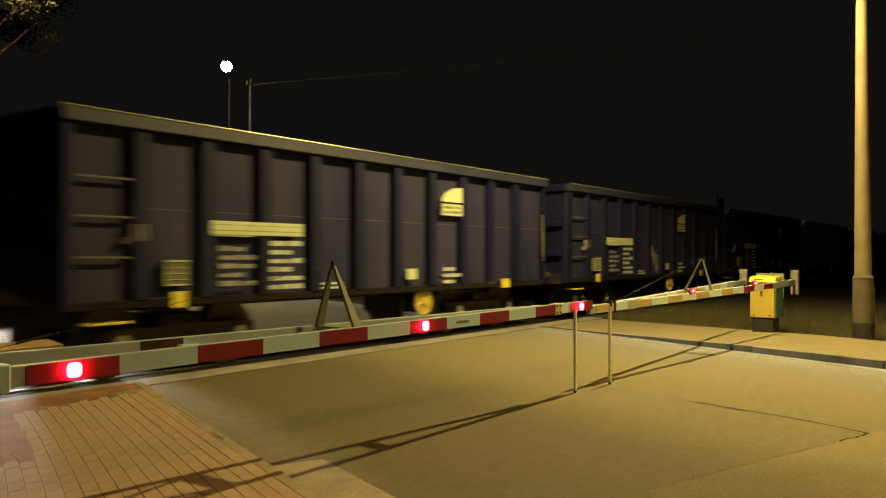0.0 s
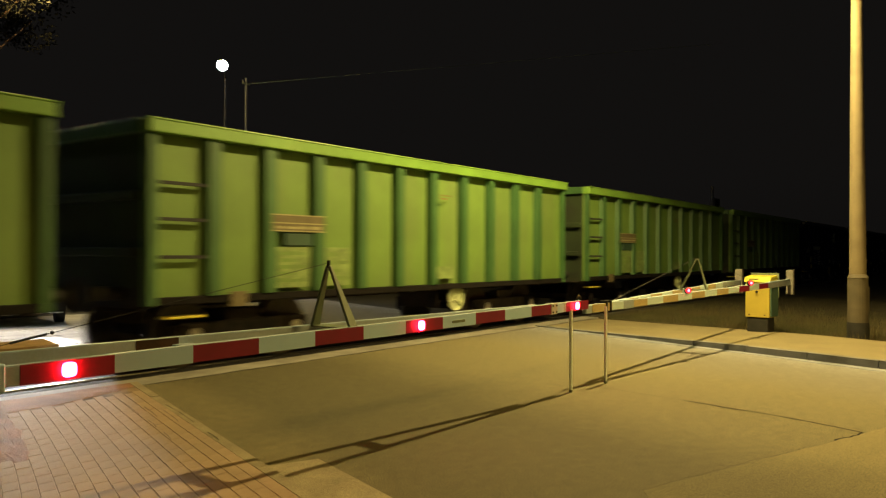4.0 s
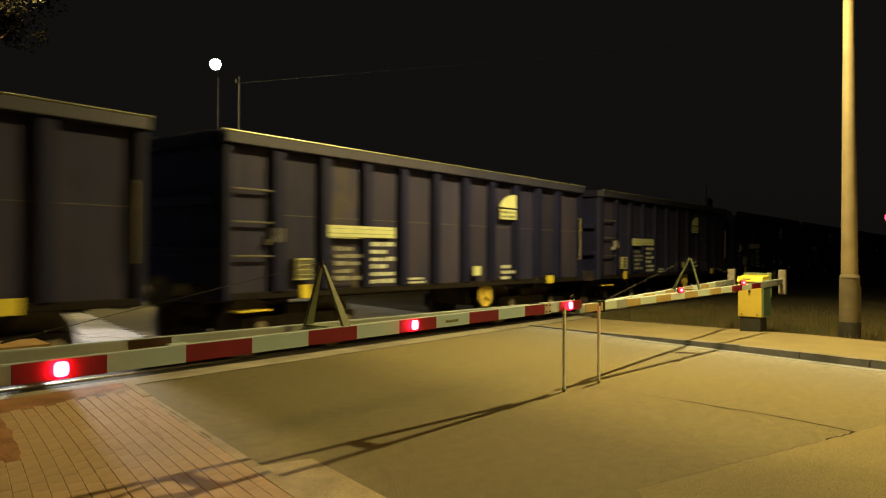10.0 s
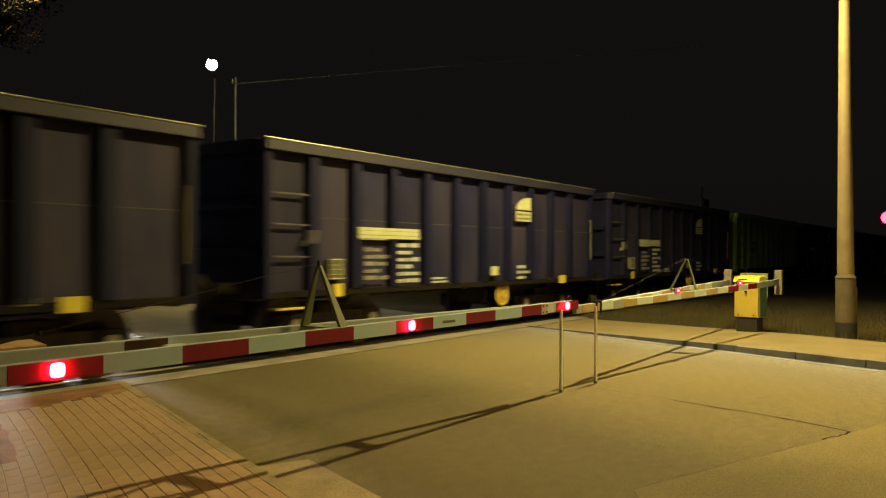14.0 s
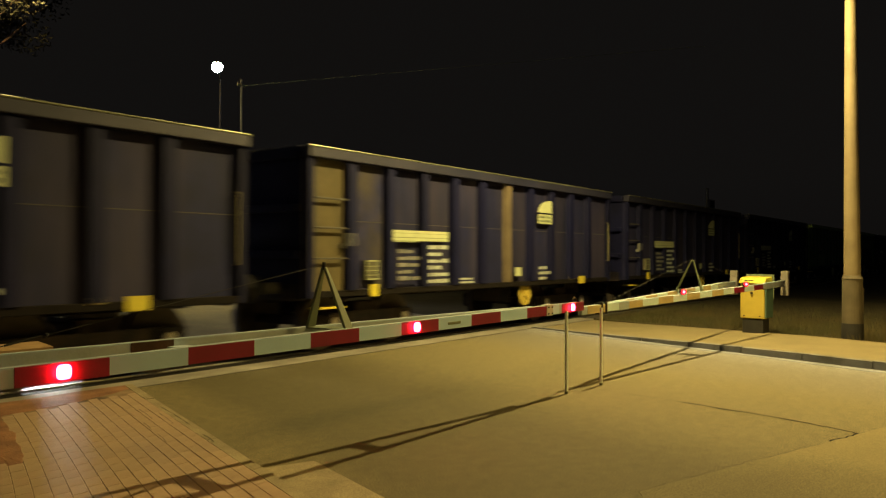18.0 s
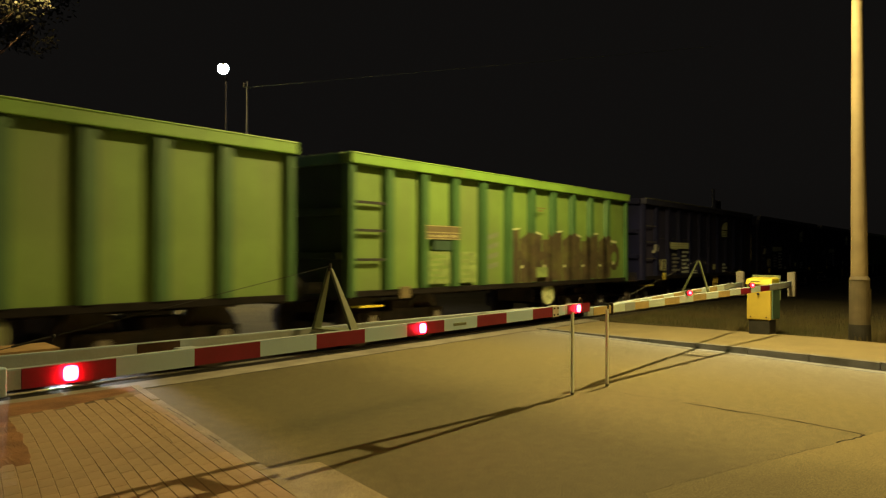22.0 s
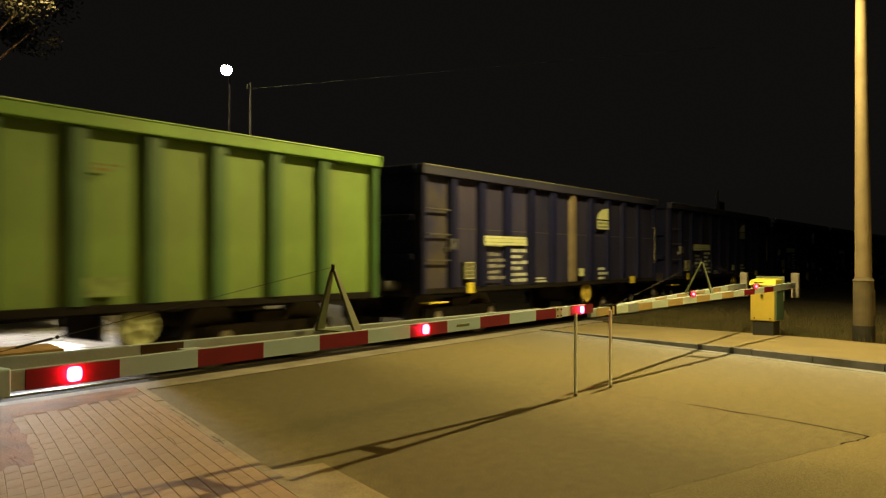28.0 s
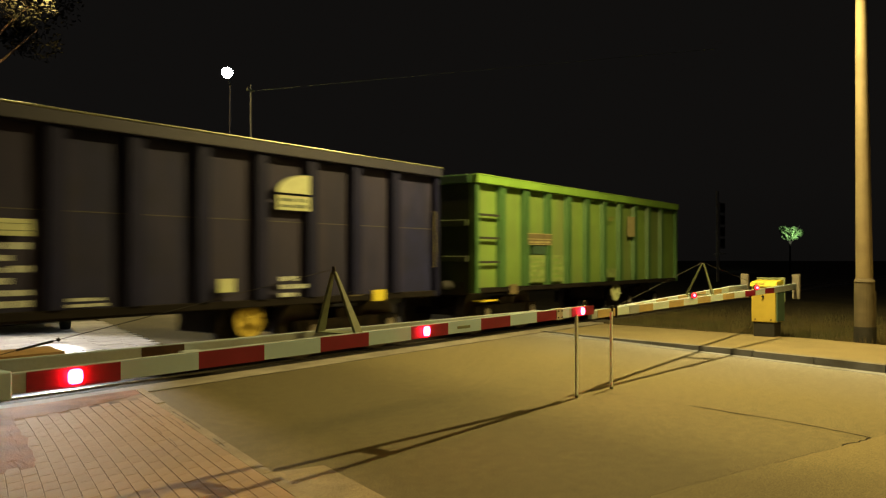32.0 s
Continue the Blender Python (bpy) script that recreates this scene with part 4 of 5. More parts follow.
# dust-caked sheets
for k, bay, caked in ((18, 0, DUST_CAKED), (18, 1, DUST_PATCHY), (20, 1, DUST_PATCHY), (24, 0, DUST_PATCHY), (28, 0, DUST_PATCHY), (10, 2, DUST_PATCHY), (13, 0, DUST_PATCHY)):
    sheet = sorted((o for o in train[k].children if o.name.startswith("side_sheet")), key=lambda o: o.location.x)[bay]
    sheet.data = sheet.data.copy()
    sheet.data.materials[0] = caked
    tagged(sheet, "sheet caked with pale dust" if caked is DUST_CAKED else "sheet with patches of pale dust")

# sprayed lettering on one green wagon, white scribbles on blue ones
tagged(train[22], "lime green open coal wagon with large brown graffiti")
def sprayed(parent, strokes, material, name, label, y=-1.3995):
    """Flat sprayed strokes: slanted quads given by their four corners."""
    bm = bmesh.new()
    for s in strokes:
        f = [bm.verts.new((x, y, z)) for x, z in s]
        g = [bm.verts.new((x, y + 0.003, z)) for x, z in s]
        bm.faces.new(f)
        bm.faces.new(g[::-1])
        for i in range(len(f)):
            bm.faces.new((f[i], f[(i + 1) % len(f)], g[(i + 1) % len(f)], g[i]))
    part(name, bm, material, parent, label)


for i in range(4):
    z = 1.25 + 0.2 * i
    sprayed(train[22], [[(-1.6 + 0.05 * i, z), (-0.95, z + 0.1), (-0.92, z + 0.2), (-1.55 + 0.05 * i, z + 0.11)]], OLIVE, "graffiti", "dull sprayed stripe")
# tall blocks in each bay with pale caps, a round mark in the last bay
for x0, x1, rise in ((-0.48, 0.22, 0.06), (0.50, 1.17, -0.05), (1.45, 2.13, 0.05), (2.41, 3.08, -0.06), (3.37, 4.04, 0.04)):
    w = (x1 - x0) * 0.56
    sprayed(train[22], [[(x0, 0.99), (x0 + w, 1.0), (x0 + w - 0.02, 2.06 + rise), (x0, 2.08)],
                        [(x0 + w + 0.02, 1.02), (x1 + 0.03, 0.98), (x1 + 0.03, 1.99 + rise), (x0 + w + 0.02, 1.92)]], GRAFFITI, "graffiti", "brown sprayed letter shape")
    sprayed(train[22], [[(x0 + 0.02, 1.42), (x1 - 0.02, 1.52), (x1, 1.70), (x0 + 0.02, 1.62)]], GRAFFITI, "graffiti", "brown sprayed letter shape", -1.4005)
    sprayed(train[22], [[(x0 - 0.02, 2.085), (x0 + w, 2.065 + rise), (x0 + w, 2.10 + rise), (x0, 2.125)],
                        [(x0 + w + 0.05, 1.30), (x0 + w + 0.16, 1.31), (x0 + w + 0.15, 1.37), (x0 + w + 0.06, 1.36)]], CREAM, "graffiti_outline", "cream sprayed outline", -1.4015)
turn = [math.tau * k / 10 for k in range(11)]
sprayed(train[22], [[(4.70 + 0.33 * math.cos(a), 1.55 + 0.36 * math.sin(a)), (4.70 + 0.33 * math.cos(b), 1.55 + 0.36 * math.sin(b)),
                     (4.70 + 0.16 * math.cos(b), 1.52 + 0.17 * math.sin(b)), (4.70 + 0.16 * math.cos(a), 1.52 + 0.17 * math.sin(a))] for a, b in zip(turn, turn[1:])],
        GRAFFITI, "graffiti", "brown sprayed ring")
sprayed(train[22], [[(4.45, 1.93), (4.85, 1.90), (4.86, 1.95), (4.47, 1.99)], [(4.58, 1.36), (4.66, 1.34), (4.70, 1.40), (4.60, 1.44)]], CREAM, "graffiti_outline", "cream sprayed outline", -1.4015)
for i, x in enumerate(RIBS[5:]):
    sprayed(train[22], [[(x - 0.098, 1.01 + 0.03 * (i % 2)), (x + 0.098, 1.02), (x + 0.098, 2.02 + 0.04 * (i % 3)), (x - 0.098, 2.08)]], GRAFFITI, "graffiti", "brown sprayed letter shape", -1.4945)
for i, x in enumerate(RIBS[5:]):
    bm = bmesh.new()
    bm.faces.new([bm.verts.new(v) for v in ((x - 0.138, -1.396, 1.0), (x - 0.098, -1.493, 1.0), (x - 0.098, -1.493, 2.04 - 0.05 * (i % 2)), (x - 0.138, -1.396, 2.08))])
    bmesh.ops.solidify(bm, geom=bm.faces[:], thickness=0.002)
    part("graffiti", bm, GRAFFITI, train[22], "brown sprayed letter shape")
for k in (1, 2, 24):
    tagged(train[k], "dusty dark blue open coal wagon with a white sprayed scribble")
    sprayed(train[k], [[(-0.30, 1.72), (-0.16, 1.78), (-0.02, 1.30), (-0.14, 1.24)], [(-0.14, 1.30), (-0.04, 1.24), (0.18, 1.66), (0.06, 1.72)],
                       [(0.06, 1.70), (0.18, 1.64), (0.10, 1.12), (-0.01, 1.10)]], FAINT, "graffiti", "white sprayed scribble")
    sprayed(train[k], [[(-0.34, 1.82), (-0.20, 1.86), (-0.05, 1.62), (0.16, 1.48), (0.36, 1.34), (0.40, 1.06), (0.10, 1.02), (-0.06, 1.24), (-0.16, 1.42), (-0.36, 1.60)]], WASH, "graffiti", "thin pale sprayed wash", -1.3985)
    sprayed(train[k], [[(0.02, 1.20), (0.05, 1.08), (0.42, 1.16), (0.40, 1.30)], [(0.28, 1.28), (0.42, 1.26), (0.36, 1.58), (0.25, 1.52)],
                       [(-0.22, 1.52), (-0.20, 1.44), (0.34, 1.50), (0.33, 1.57)]], FAINT, "graffiti", "white sprayed scribble", -1.4005)
tagged(train[7], "dusty dark blue open coal wagon with white sprayed scribbles")
sprayed(train[7], [[(1.55, 1.70), (1.75, 1.74), (1.78, 1.05), (1.60, 1.02)], [(1.72, 1.45), (2.05, 1.55), (2.06, 1.42), (1.74, 1.30)],
                   [(2.1, 1.65), (2.25, 1.65), (2.35, 1.02), (2.2, 1.0)], [(2.45, 1.6), (2.8, 1.66), (2.75, 1.1), (2.6, 1.05)]], FAINT, "graffiti", "white sprayed scribble")
tagged(train[30], "dusty dark blue open coal wagon with green graffiti")
sprayed(train[30], [[(0.5, 1.02), (1.25, 1.0), (1.1, 1.6), (0.55, 1.5)], [(1.45, 1.05), (2.2, 1.02), (2.1, 1.5), (1.5, 1.58)],
                    [(2.45, 1.0), (3.1, 1.03), (3.0, 1.65), (2.55, 1.55)]], SPRAY_GREEN, "graffiti", "green sprayed letter shapes")

# ---- a car waiting on the far side ----
car = thing("car", (8.0, 16.6, 0.02), "white car waiting behind the tracks with its headlights on", "car", turn=-21)
bm = bmesh.new()
prof = [(-0.9, 0.25), (0.9, 0.25), (0.9, 0.75), (0.82, 0.92), (-0.82, 0.92), (-0.9, 0.75)]
lo = [bm.verts.new((x, 0, z)) for x, z in prof]
hi = [bm.verts.new((x, 4.2, z)) for x, z in prof]
bm.faces.new(lo)
bm.faces.new(hi[::-1])
for i in range(6):
    bm.faces.new((lo[i], hi[i], hi[(i + 1) % 6], lo[(i + 1) % 6]))
bmesh.ops.bevel(bm, geom=bm.edges[:], offset=0.07, segments=3, affect="EDGES")
CAR_WHITE = mat("white_car_paint", (0.7, 0.7, 0.7), 0.3, vary=0.05, coat=0.5, bump=0)
part("body", bm, CAR_WHITE, car)
bm = bmesh.new()
lo = [bm.verts.new(v) for v in ((-0.78, 1.0, 0.9), (0.78, 1.0, 0.9), (0.78, 3.9, 0.9), (-0.78, 3.9, 0.9))]
hi = [bm.verts.new(v) for v in ((-0.62, 1.7, 1.42), (0.62, 1.7, 1.42), (0.62, 3.4, 1.42), (-0.62, 3.4, 1.42))]
bm.faces.new(lo[::-1])
bm.faces.new(hi)
for i in range(4):
    bm.faces.new((lo[i], lo[(i + 1) % 4], hi[(i + 1) % 4], hi[i]))
bmesh.ops.bevel(bm, geom=bm.edges[:], offset=0.05, segments=2, affect="EDGES")
part("cabin", bm, CAR_WHITE, car)
GLASS = mat("dark_glass", (0.012, 0.013, 0.015), 0.08, vary=0.05, bump=0, gloss=0.8)


def pane(name, corners, push):
    """A window sheet a little proud of the cabin."""
    bm = bmesh.new()
    f = bm.faces.new([bm.verts.new(Vector(c) + Vector(push)) for c in corners])
    bmesh.ops.solidify(bm, geom=[f], thickness=0.004)
    part(name, bm, GLASS, car, "dark window glass")


pane("windscreen", ((-0.68, 1.10, 0.96), (0.68, 1.10, 0.96), (0.57, 1.62, 1.36), (-0.57, 1.62, 1.36)), (0, -0.012, 0.008))
pane("rear_window", ((0.68, 3.82, 0.96), (-0.68, 3.82, 0.96), (-0.57, 3.46, 1.36), (0.57, 3.46, 1.36)), (0, 0.012, 0.008))
for sgn in (-1, 1):
    for y0, y1, y2, y3 in ((1.30, 2.30, 2.30, 1.80), (2.38, 3.60, 3.28, 2.38)):
        pane("side_window", ((sgn * 0.755, y0, 0.98), (sgn * 0.755, y1, 0.98), (sgn * 0.64, y2, 1.36), (sgn * 0.64, y3, 1.36)), (sgn * 0.012, 0, 0.004))
    part("mirror", block((sgn * 0.80, 1.25, 0.94), (sgn * 0.98, 1.37, 1.06), 0.03), CAR_WHITE, car)
    for y in (0.8, 3.3):
        x = 0.83 * sgn
        tyre = part("wheel", rod((x - 0.09, y, 0.31), (x + 0.09, y, 0.31), 0.31, sides=24), STEEL_BLACK, car, "black tyre")
        part("rim", rod((x + 0.085 * sgn, y, 0.31), (x + 0.10 * sgn, y, 0.31), 0.20, 0.18, 20), GALV, tyre, "grey rim")
part("bumper", block((-0.86, -0.07, 0.28), (0.86, 0.10, 0.50), 0.04), STEEL_BLACK, car, "dark lower bumper")
part("grille", block((-0.36, -0.025, 0.56), (0.36, 0.03, 0.72), 0.015), STEEL_BLACK, car)
part("plate_bar", block((-0.26, -0.09, 0.36), (0.26, -0.071, 0.47), 0.004), WHITE_MARK, car, "plain pale plate")
for x in (-0.62, 0.62):
    part("headlight", block((x - 0.16, -0.03, 0.58), (x + 0.16, 0.02, 0.72), 0.02), HEADLIGHT, car, "bright white headlight")
for x in (-0.62, 0.62):
    c, s = math.cos(radians(-21)), math.sin(radians(-21))
    px_, py_ = 8.0 + c * x + s * 0.08, 16.6 + s * x - c * 0.08
    lamp("headlight_light", (px_, py_, 0.65), 3900, (1.0, 0.94, 0.88), 0.06, (px_ - 5.4, py_ - 9.6, 0.20), 24, 0.7)

# ---- signal mast, warning light, far tree ----
mast = thing("signal_mast", (57, 17.8, 0), "dark lattice signal mast beside the tracks", "signal mast")
for x in (-0.2, 0.2):
    part("mast_leg", rod((x, 0, -0.05), (x, 0, 6.4), 0.05), GALV, mast)
for i in range(8):
    part("mast_rung", rod((-0.2, 0, 0.6 + 0.7 * i), (0.2, 0, 0.95 + 0.7 * i), 0.025), GALV, mast)
for k in range(4):
    z0 = 2.3 + 0.85 * k
    bm = bmesh.new()
    for q in ((0.3, z0, 1.5, z0 + 0.06), (0.3, z0 + 0.70, 1.5, z0 + 0.76), (0.3, z0 + 0.06, 0.36, z0 + 0.70), (1.44, z0 + 0.06, 1.5, z0 + 0.70)):
        box(bm, (q[0], -0.08, q[1]), (q[2], 0.08, q[3]))
    bmesh.ops.remove_doubles(bm, verts=bm.verts[:], dist=0.001)
    part("signal_frame", bm, GALV, mast, "pale steel frame")
    part("frame_panel", block((0.37, -0.05, z0 + 0.07), (1.43, 0.05, z0 + 0.69), 0.02), STEEL_BLACK, mast)
part("platform", block((0.1, -0.3, 1.9), (1.0, 0.3, 1.96), 0.01), GALV, mast)

warn = thing("warning_light", (20.6, 2.20, 0), "red crossing warning light on a slim post", "warning light")
part("post", rod((0, 0, -0.06), (0, 0, 2.65), 0.035), STEEL_BLACK, warn)
hb = part("backboard", block((-0.05, -0.14, 2.28), (-0.01, 0.14, 2.56), 0.03), TAR, warn)
part("lens", rod((-0.05, 0.0, 2.42), (-0.10, 0, 2.42), 0.135, 0.115, 20), RED_SIGNAL, hb, "glowing red lens")


def leaf_crown(bm, centre, radius, count, size, seed):
    rnd = random.Random(seed)
    for _ in range(count):
        v = Vector((rnd.gauss(0, 1), rnd.gauss(0, 1), rnd.gauss(0, 1))).normalized() * radius * (0.35 + 0.65 * rnd.random() ** 0.5)
        v.z *= 0.85
        c = Vector(centre) + v
        a = Vector((rnd.gauss(0, 1), rnd.gauss(0, 1), rnd.gauss(0, 1))).normalized() * size
        b = a.orthogonal().normalized() * size * 0.6
        bm.faces.new([bm.verts.new(c + p) for p in (-a, b, a, -b)])


tree = thing("tree", (80, 18.2, 0), "small leafy tree lit pale green by a lamp", "tree")
part("trunk", rod((0, 0, -0.05), (0.1, 0, 3.6), 0.12, 0.05), TAR, tree)
for d in ((0.9, 0.2, 4.6), (-0.8, 0.3, 4.4), (0.2, -0.8, 4.7)):
    part("limb", rod((0.1, 0, 2.9), d, 0.05, 0.02, 8), TAR, tree)
bm = bmesh.new()
leaf_crown(bm, (0, 0, 4.0), 0.78, 420, 0.17, 5)
leaf_crown(bm, (1.0, -0.6, 4.05), 0.40, 90, 0.16, 6)
leaf_crown(bm, (-0.5, 0.4, 4.3), 0.45, 130, 0.16, 7)
part("crown", bm, mat("leaves", (0.07, 0.13, 0.05), 0.6, vary=0.4, scale=3, bump=0), tree)
lamp("park_lamp_light", (77.5, 16.4, 3.6), 3000, (0.85, 1.0, 0.62), 0.1, (80, 18.2, 4.1), 46, 0.4)

# ---- the tree around the amber lamp ----
lamp_tree = thing("tree", (10.2, 25.2, 0), "leafy tree beside the amber street lamp", "tree")
part("trunk", rod((0, 0, -0.05), (0.2, -0.1, 8.0), 0.20, 0.09), RUST, lamp_tree)
rnd = random.Random(21)
for k in range(9):
    q = math.tau * k / 9
    tip = (0.2 + 2.0 * math.cos(q), -0.1 + 2.0 * math.sin(q), 8.4 + rnd.uniform(0, 2.4))
    part("limb", rod((0.2, -0.1, 6.6 + 0.1 * k), tip, 0.06, 0.02, 8), RUST, lamp_tree)
bm = bmesh.new()
for k in range(22):
    q = math.tau * rnd.random()
    d = rnd.uniform(0.4, 2.6)
    leaf_crown(bm, (0.2 + d * math.cos(q), -0.1 + d * math.sin(q), rnd.uniform(7.9, 11.0)), rnd.uniform(0.5, 0.95), 220, 0.085, 40 + k)
part("crown", bm, mat("amber_leaves", (0.011, 0.0095, 0.0035), 0.7, vary=0.4, scale=3, bump=0, gloss=0.2), lamp_tree)

# ---- grass verge ----
def tufts(name, area, count, seed, label):
    rnd = random.Random(seed)
    verts, faces = [], []
    for _ in range(count):
        x, y = area(rnd)
        h = rnd.uniform(0.05, 0.10) + rnd.random() ** 6 * 0.16
        a = rnd.uniform(0, math.tau)
        w = rnd.uniform(0.004, 0.009)
        dx, dy = math.cos(a) * w, math.sin(a) * w
        lx, ly = rnd.gauss(0, 0.06), rnd.gauss(0, 0.06)
        n = len(verts)
        verts += [(x - dx, y - dy, -0.06), (x + dx, y + dy, -0.06), (x + lx, y + ly, h)]
        faces.append((n, n + 1, n + 2))
    me = bpy.data.meshes.new(name)
    me.from_pydata(verts, [], faces)
    me.materials.append(GRASS)
    return tagged(new(name, me), label, "grass", kind="stuff")


def verge(rnd):
    y = rnd.uniform(-1, 8.0)
    return road_right(y) + 2.70 + abs(rnd.gauss(0, 3.2)), y


def left_verge(rnd):
    y = rnd.uniform(2.0, 6.6)
    return road_left(y) - 1.95 - abs(rnd.gauss(0, 0.7)), y


tufts("grass", left_verge, 3500, 4, "dry tufts on the soil beside the bricks")
tufts("grass", verge, 85000, 3, "short dry grass beside the pavement")

# pale slabs on the far side
slabs = thing("pavement_far", (0, 0, 0), "pale concrete slab pavement beyond the tracks", "pavement", kind="structure")
s_me = mesh_of("slab", block((0.01, 0.01, -0.2), (0.49, 0.49, 0.03), 0.008), PALE)
for i in range(15):
    for k in range(14):
        y0 = 11.7 + k * 0.5
        ob = part("slab", s_me, PALE, slabs)
        ob.location = (road_left(y0) - 0.6 - i * 0.5 + 1.6, y0, random.uniform(-0.004, 0.004))

# ---- brick pavement beside the road: single bricks near the crossing, the rest joined ----
bricks = thing("pavement_left", (0, 0, 0), "reddish grey brick pavement with sandy joints", "pavement", kind="structure")
setting("verge_left", prism(bmesh.new(), [(road_left(-30) - 12, -30), (road_left(-30) - 1.92, -30), (road_left(8.31) - 1.92, 8.31), (road_left(8.31) - 12, 8.31)], -0.3, 0.042), DARK_SOIL,
        "dark bare soil beside the brick pavement", "soil")


def brick_end(u):
    """How far the bricks reach towards the track, by their distance from the road."""
    return 7.74 + 0.34 * max(u + 1.1, 0.0)


def soil_top(name, outline, label):
    """A thin, uneven sheet of soil washed over the bricks' edge."""
    rnd = random.Random(len(outline))
    bm = bmesh.new()
    ring = []
    for (x0, y0), (x1, y1) in zip(outline, outline[1:] + outline[:1]):
        for k in range(6):
            ring.append((x0 + (x1 - x0) * k / 6 + rnd.uniform(-0.018, 0.018), y0 + (y1 - y0) * k / 6 + rnd.uniform(-0.018, 0.018)))
    cx, cy = sum(p[0] for p in ring) / len(ring), sum(p[1] for p in ring) / len(ring)
    rows = [[bm.verts.new((cx + (x - cx) * f, cy + (y - cy) * f, z + rnd.uniform(-0.0015, 0.0015))) for x, y in ring] for f, z in ((1.0, 0.050), (0.95, 0.0565), (0.6, 0.058))]
    for r0, r1 in zip(rows, rows[1:]):
        for k in range(len(ring)):
            bm.faces.new((r0[k], r0[(k + 1) % len(ring)], r1[(k + 1) % len(ring)], r1[k]))
    bm.faces.new(rows[2])
    return setting(name, bm, SOIL, label, "soil")


soil_top("soil_strip", [(road_left(y) + u, y) for u, y in ((-1.95, 7.60), (-1.1, 7.63), (-0.55, 7.82), (-0.12, 7.99), (-0.10, 8.30), (-1.95, 8.30))], "reddish brown soil along the crossing edge")
soil_top("soil_patch", [(road_left(y) + u, y) for u, y in ((-1.55, 7.75), (-1.50, 6.8), (-1.53, 5.76), (-1.74, 5.74), (-2.1, 5.7), (-2.1, 7.75))], "reddish brown soil washed over the bricks")
part("bedding", prism(bmesh.new(), [(road_left(-12) - 1.9, -12), (road_left(-12) - 0.135, -12), (road_left(8.05) - 0.135, 8.05), (road_left(8.05) - 1.9, 8.05)], -0.3, 0.0535), JOINT, bricks, "dark sandy joints")
edge = thing("edging", (0, 0, 0), "pale concrete edging strip between bricks and road", "edging", kind="structure")
bm = bmesh.new()
vs = []
for q in (0, 0.985):
    for x, z in ((0.112, -0.2), (0.226, -0.2), (0.226, 0.040), (0.212, 0.055), (0.112, 0.057)):
        vs.append(bm.verts.new((x + SLANT * q, q, z)))
bm.faces.new(vs[:5])
bm.faces.new(vs[5:][::-1])
for i in range(5):
    bm.faces.new((vs[i], vs[(i + 1) % 5], vs[(i + 1) % 5 + 5], vs[i + 5]))
e_me = mesh_of("edging_stone", bm, EDGING)
for i in range(20):
    y0 = -11.6 + i * 0.995
    ob = part("edging_stone", e_me, EDGING, edge)
    ob.location = (road_left(y0) - 0.248, y0, random.uniform(-0.004, 0.001))

cosr = 1 / math.sqrt(1 + SLANT * SLANT)
bx, by = Vector((1, 0, 0)), Vector((SLANT * cosr, cosr, 0))


def brick_bm(bm, o, z, tilt):
    w, l = 0.1066, 0.1986
    vs = []
    for zz, inset in ((-0.06, 0.0), (0.003, 0.0), (0.006, 0.0035)):
        for a, b in ((inset, inset), (w - inset, inset), (w - inset, l - inset), (inset, l - inset)):
            p = o + bx * a + by * b
            vs.append(bm.verts.new((p.x, p.y, z + zz + tilt * (b - l / 2))))
    for k in (0, 4):
        for i in range(4):
            bm.faces.new((vs[k + i], vs[k + (i + 1) % 4], vs[k + 4 + (i + 1) % 4], vs[k + 4 + i]))
    bm.faces.new(vs[8:12])


bm = bmesh.new()
brick_bm(bm, Vector((0, 0, 0)), 0, 0)
brick_me = mesh_of("brick", bm, PAVER)
far_bricks = bmesh.new()
singles = 0
rnd = random.Random(11)
for c in range(-1, 15):
    for r in range(100):
        along = -11.8 + (r + (0.5 if c % 2 else 0)) * 0.2
        y = along * cosr
        if y > 8.08:
            continue
        u = -0.245 - (c + 1) * 0.108
        if y + 0.19 > brick_end(u) or (y > 5.72 and u < -1.58):
            continue
        bow = min(0.024 * ((y - 6.4) / 1.25) ** 2, 0.05) * max(c, 0) / 12
        x = road_left(y) + u - bow
        z, tilt = 0.05 + rnd.uniform(-0.0009, 0.0009), rnd.uniform(-0.003, 0.003)
        if y > 4.4 and singles < 300:
            ob = part("brick", brick_me, PAVER, bricks)
            ob.location = (x, y, z)
            ob.rotation_euler = (tilt, rnd.uniform(-0.005, 0.005), rnd.uniform(-0.006, 0.006) + 0.031 * (y - 6.4) * max(c, 0) / 12)
            singles += 1
        elif y > -11.5:
            brick_bm(far_bricks, Vector((x, y, 0)), z, tilt)
part("brick_rest", far_bricks, PAVER, bricks, "joined bricks further off")["kind"] = "stuff"

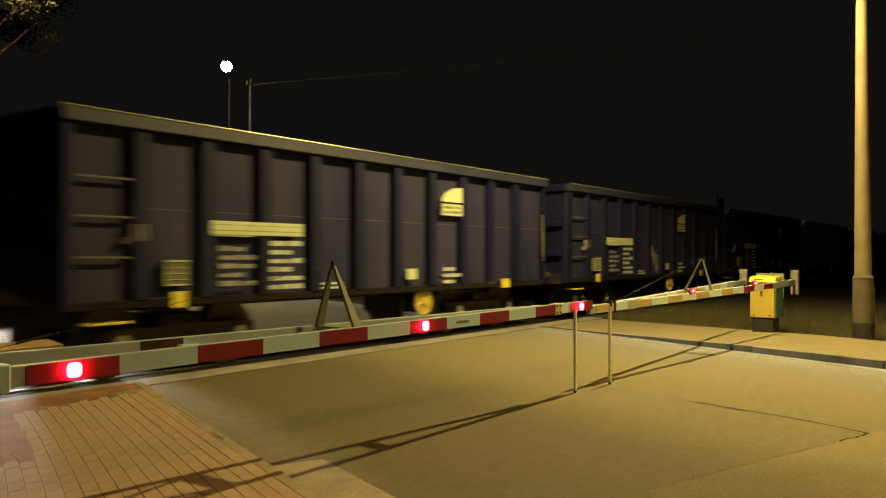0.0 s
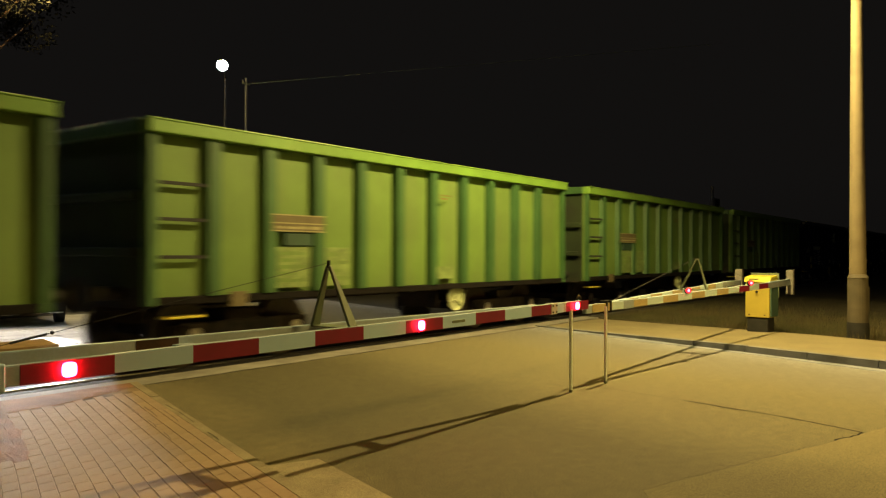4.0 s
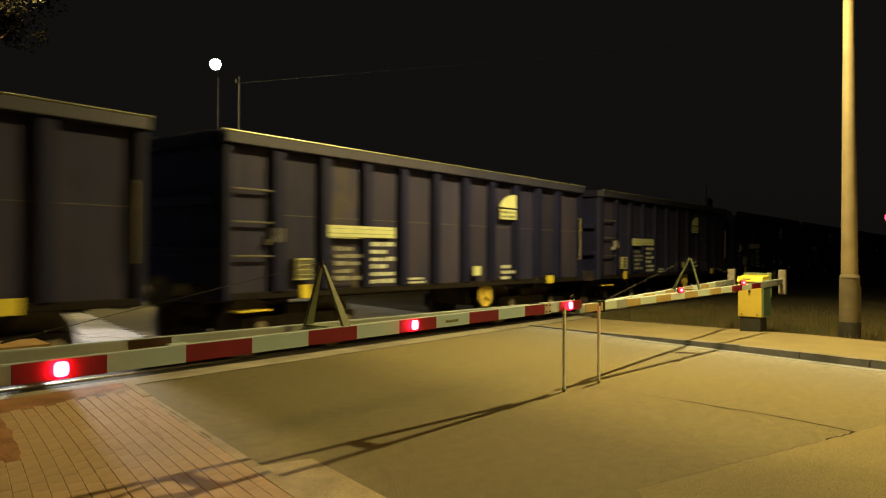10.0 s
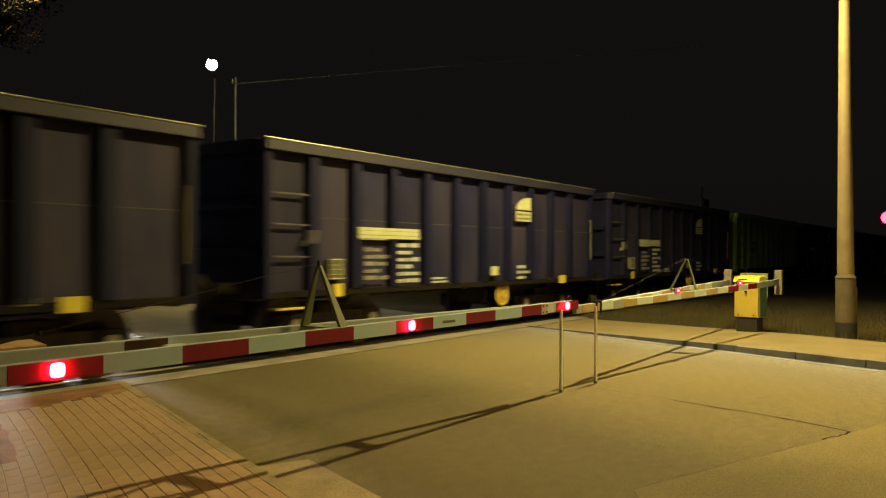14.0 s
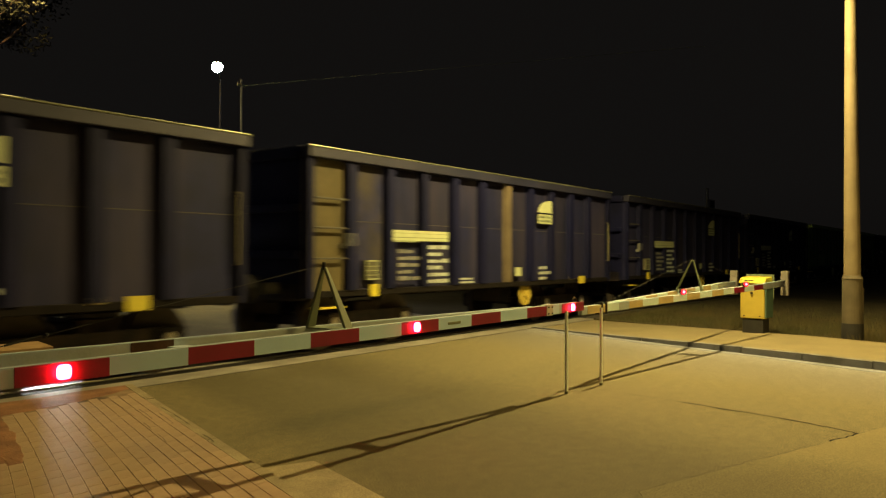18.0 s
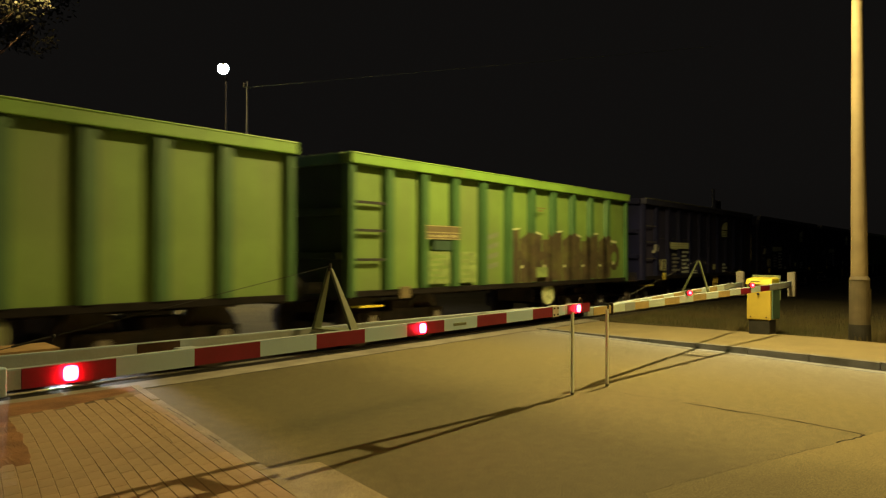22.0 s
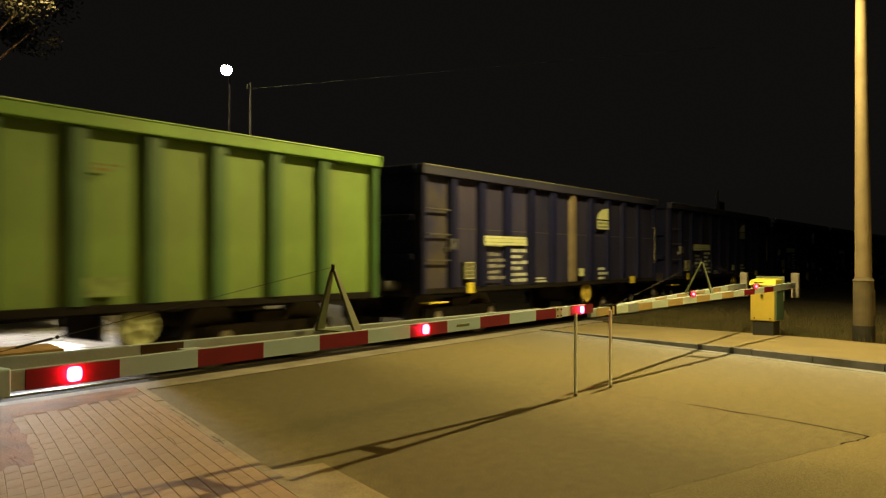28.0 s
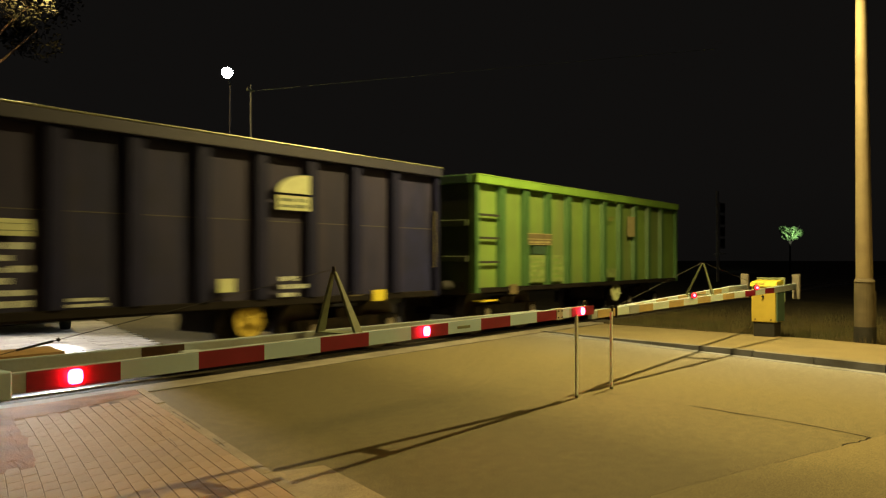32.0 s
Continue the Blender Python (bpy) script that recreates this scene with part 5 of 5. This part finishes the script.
# cracks and seams in the road
def seam(pts, w, name="crack", label="dark tar-filled crack in the asphalt", wild=0.015):
    rnd = random.Random(len(pts))
    bm = bmesh.new()
    fine = []
    for a, b in zip(pts, pts[1:]):
        for k in range(8):
            t = k / 8
            fine.append((a[0] + (b[0] - a[0]) * t + rnd.uniform(-wild, wild), a[1] + (b[1] - a[1]) * t + rnd.uniform(-wild, wild)))
    fine.append(pts[-1])
    prev = None
    for i, (x, y) in enumerate(fine):
        j = min(i + 1, len(fine) - 1)
        d = Vector((fine[j][0] - fine[j - 1][0], fine[j][1] - fine[j - 1][1])).normalized()
        ww = w * rnd.uniform(0.4, 1.2)
        cur = (bm.verts.new((x - d.y * ww, y + d.x * ww, 0.003)), bm.verts.new((x + d.y * ww, y - d.x * ww, 0.003)))
        if prev:
            bm.faces.new((prev[0], prev[1], cur[1], cur[0]))
        prev = cur
    return setting(name, bm, TAR, label, "crack")


seam([(8.59, 4.21), (8.45, 3.5), (8.33, 2.89)], 0.005)
seam([(8.33, 2.89), (8.02, 1.70), (7.80, 1.16)], 0.015)
seam([(7.80, 1.16), (7.76, 1.11), (7.3, 1.26)], 0.012)
seam([(7.3, 1.26), (6.2, 1.64), (5.5, 1.86), (5.0, 2.02)], 0.0022, label="thin dark seam along the asphalt patch")
setting("road_patch", prism(bmesh.new(), [(8.6, 0.84), (7.76, 1.10), (5.0, 2.01), (4.4, 1.6), (2.3, -3.4), (7.6, -4.5)], -0.02, 0.0025), OLD_ASPHALT,
        "coarser paler patch of asphalt", "road patch")
setting("edge_slab", prism(bmesh.new(), [(road_left(-3) - 0.021, -3), (road_left(-3) + 0.5, -3), (road_left(4.28) + 0.45, 4.28), (road_left(4.45) - 0.021, 4.45)], -0.1, 0.006), EDGING,
        "pale worn concrete strip beside the edging", "edge slab")
for p0, p1, w in (((4.61, 7.54), (4.28, 6.62), 0.002), ((4.70, 6.81), (4.36, 5.90), 0.004), ((4.50, 6.87), (4.31, 6.38), 0.003), ((4.16, 6.28), (4.04, 5.99), 0.0025),
                  ((3.97, 5.79), (3.84, 5.49), 0.0025), ((4.19, 5.49), (4.07, 5.19), 0.005), ((4.51, 6.57), (4.30, 6.05), 0.0025), ((4.25, 6.60), (4.40, 6.56), 0.002), ((4.02, 6.10), (4.17, 6.06), 0.002)):
    gap = seam([p0, ((p0[0] + p1[0]) / 2 + 0.008, (p0[1] + p1[1]) / 2), p1], w, "brick_gap", "dark open joint between worn bricks", 0.002)
    gap.location.z = 0.0555
seam([(road_left(8.2) + 0.1, 8.28), (9.5, 8.30), (road_right(8.2), 8.28)], 0.012, label="dark seam along the crossing edge")


# ---- what moves: every wagon runs along the track ----
RUN = ((0, 15.25), (2, -8.03), (4, -31.43), (6, -54.89), (8, -78.39), (10, -101.89), (12, -125.41), (14, -148.92), (16, -172.45), (18, -195.99), (20, -219.51), (22, -243.01), (24, -266.43), (26, -289.76), (28, -312.96), (30, -336.05), (32, -359.11))


def place_at(t):
    for (t0, s0), (t1, s1) in zip(RUN, RUN[1:]):
        if t <= t1:
            return s0 + (s1 - s0) * (t - t0) / (t1 - t0)
    return RUN[-1][1]


def motions():
    for k, w in train.items():
        walk(w, [(t, pose(s + PITCH * k - HALF, TRACK_Y, 0)) for t, s in RUN])
        # the wheels turn while the wagon crosses
        seen = [i / 20 for i in range(641) if -4 < place_at(i / 20) + PITCH * k - HALF < 27]
        if not seen:
            continue
        times = sorted({0.0, *seen, 32.0})
        for axle in w.children:
            if axle.name.startswith("wheelset"):
                rows = []
                for t in times:
                    u = min(max(t, seen[0]), seen[-1])
                    turn = math.degrees((place_at(u) - place_at(seen[0])) / 0.455)
                    rows.append((t, pose(*axle.location, 0, turn, 0)))
                walk(axle, rows)


motions()
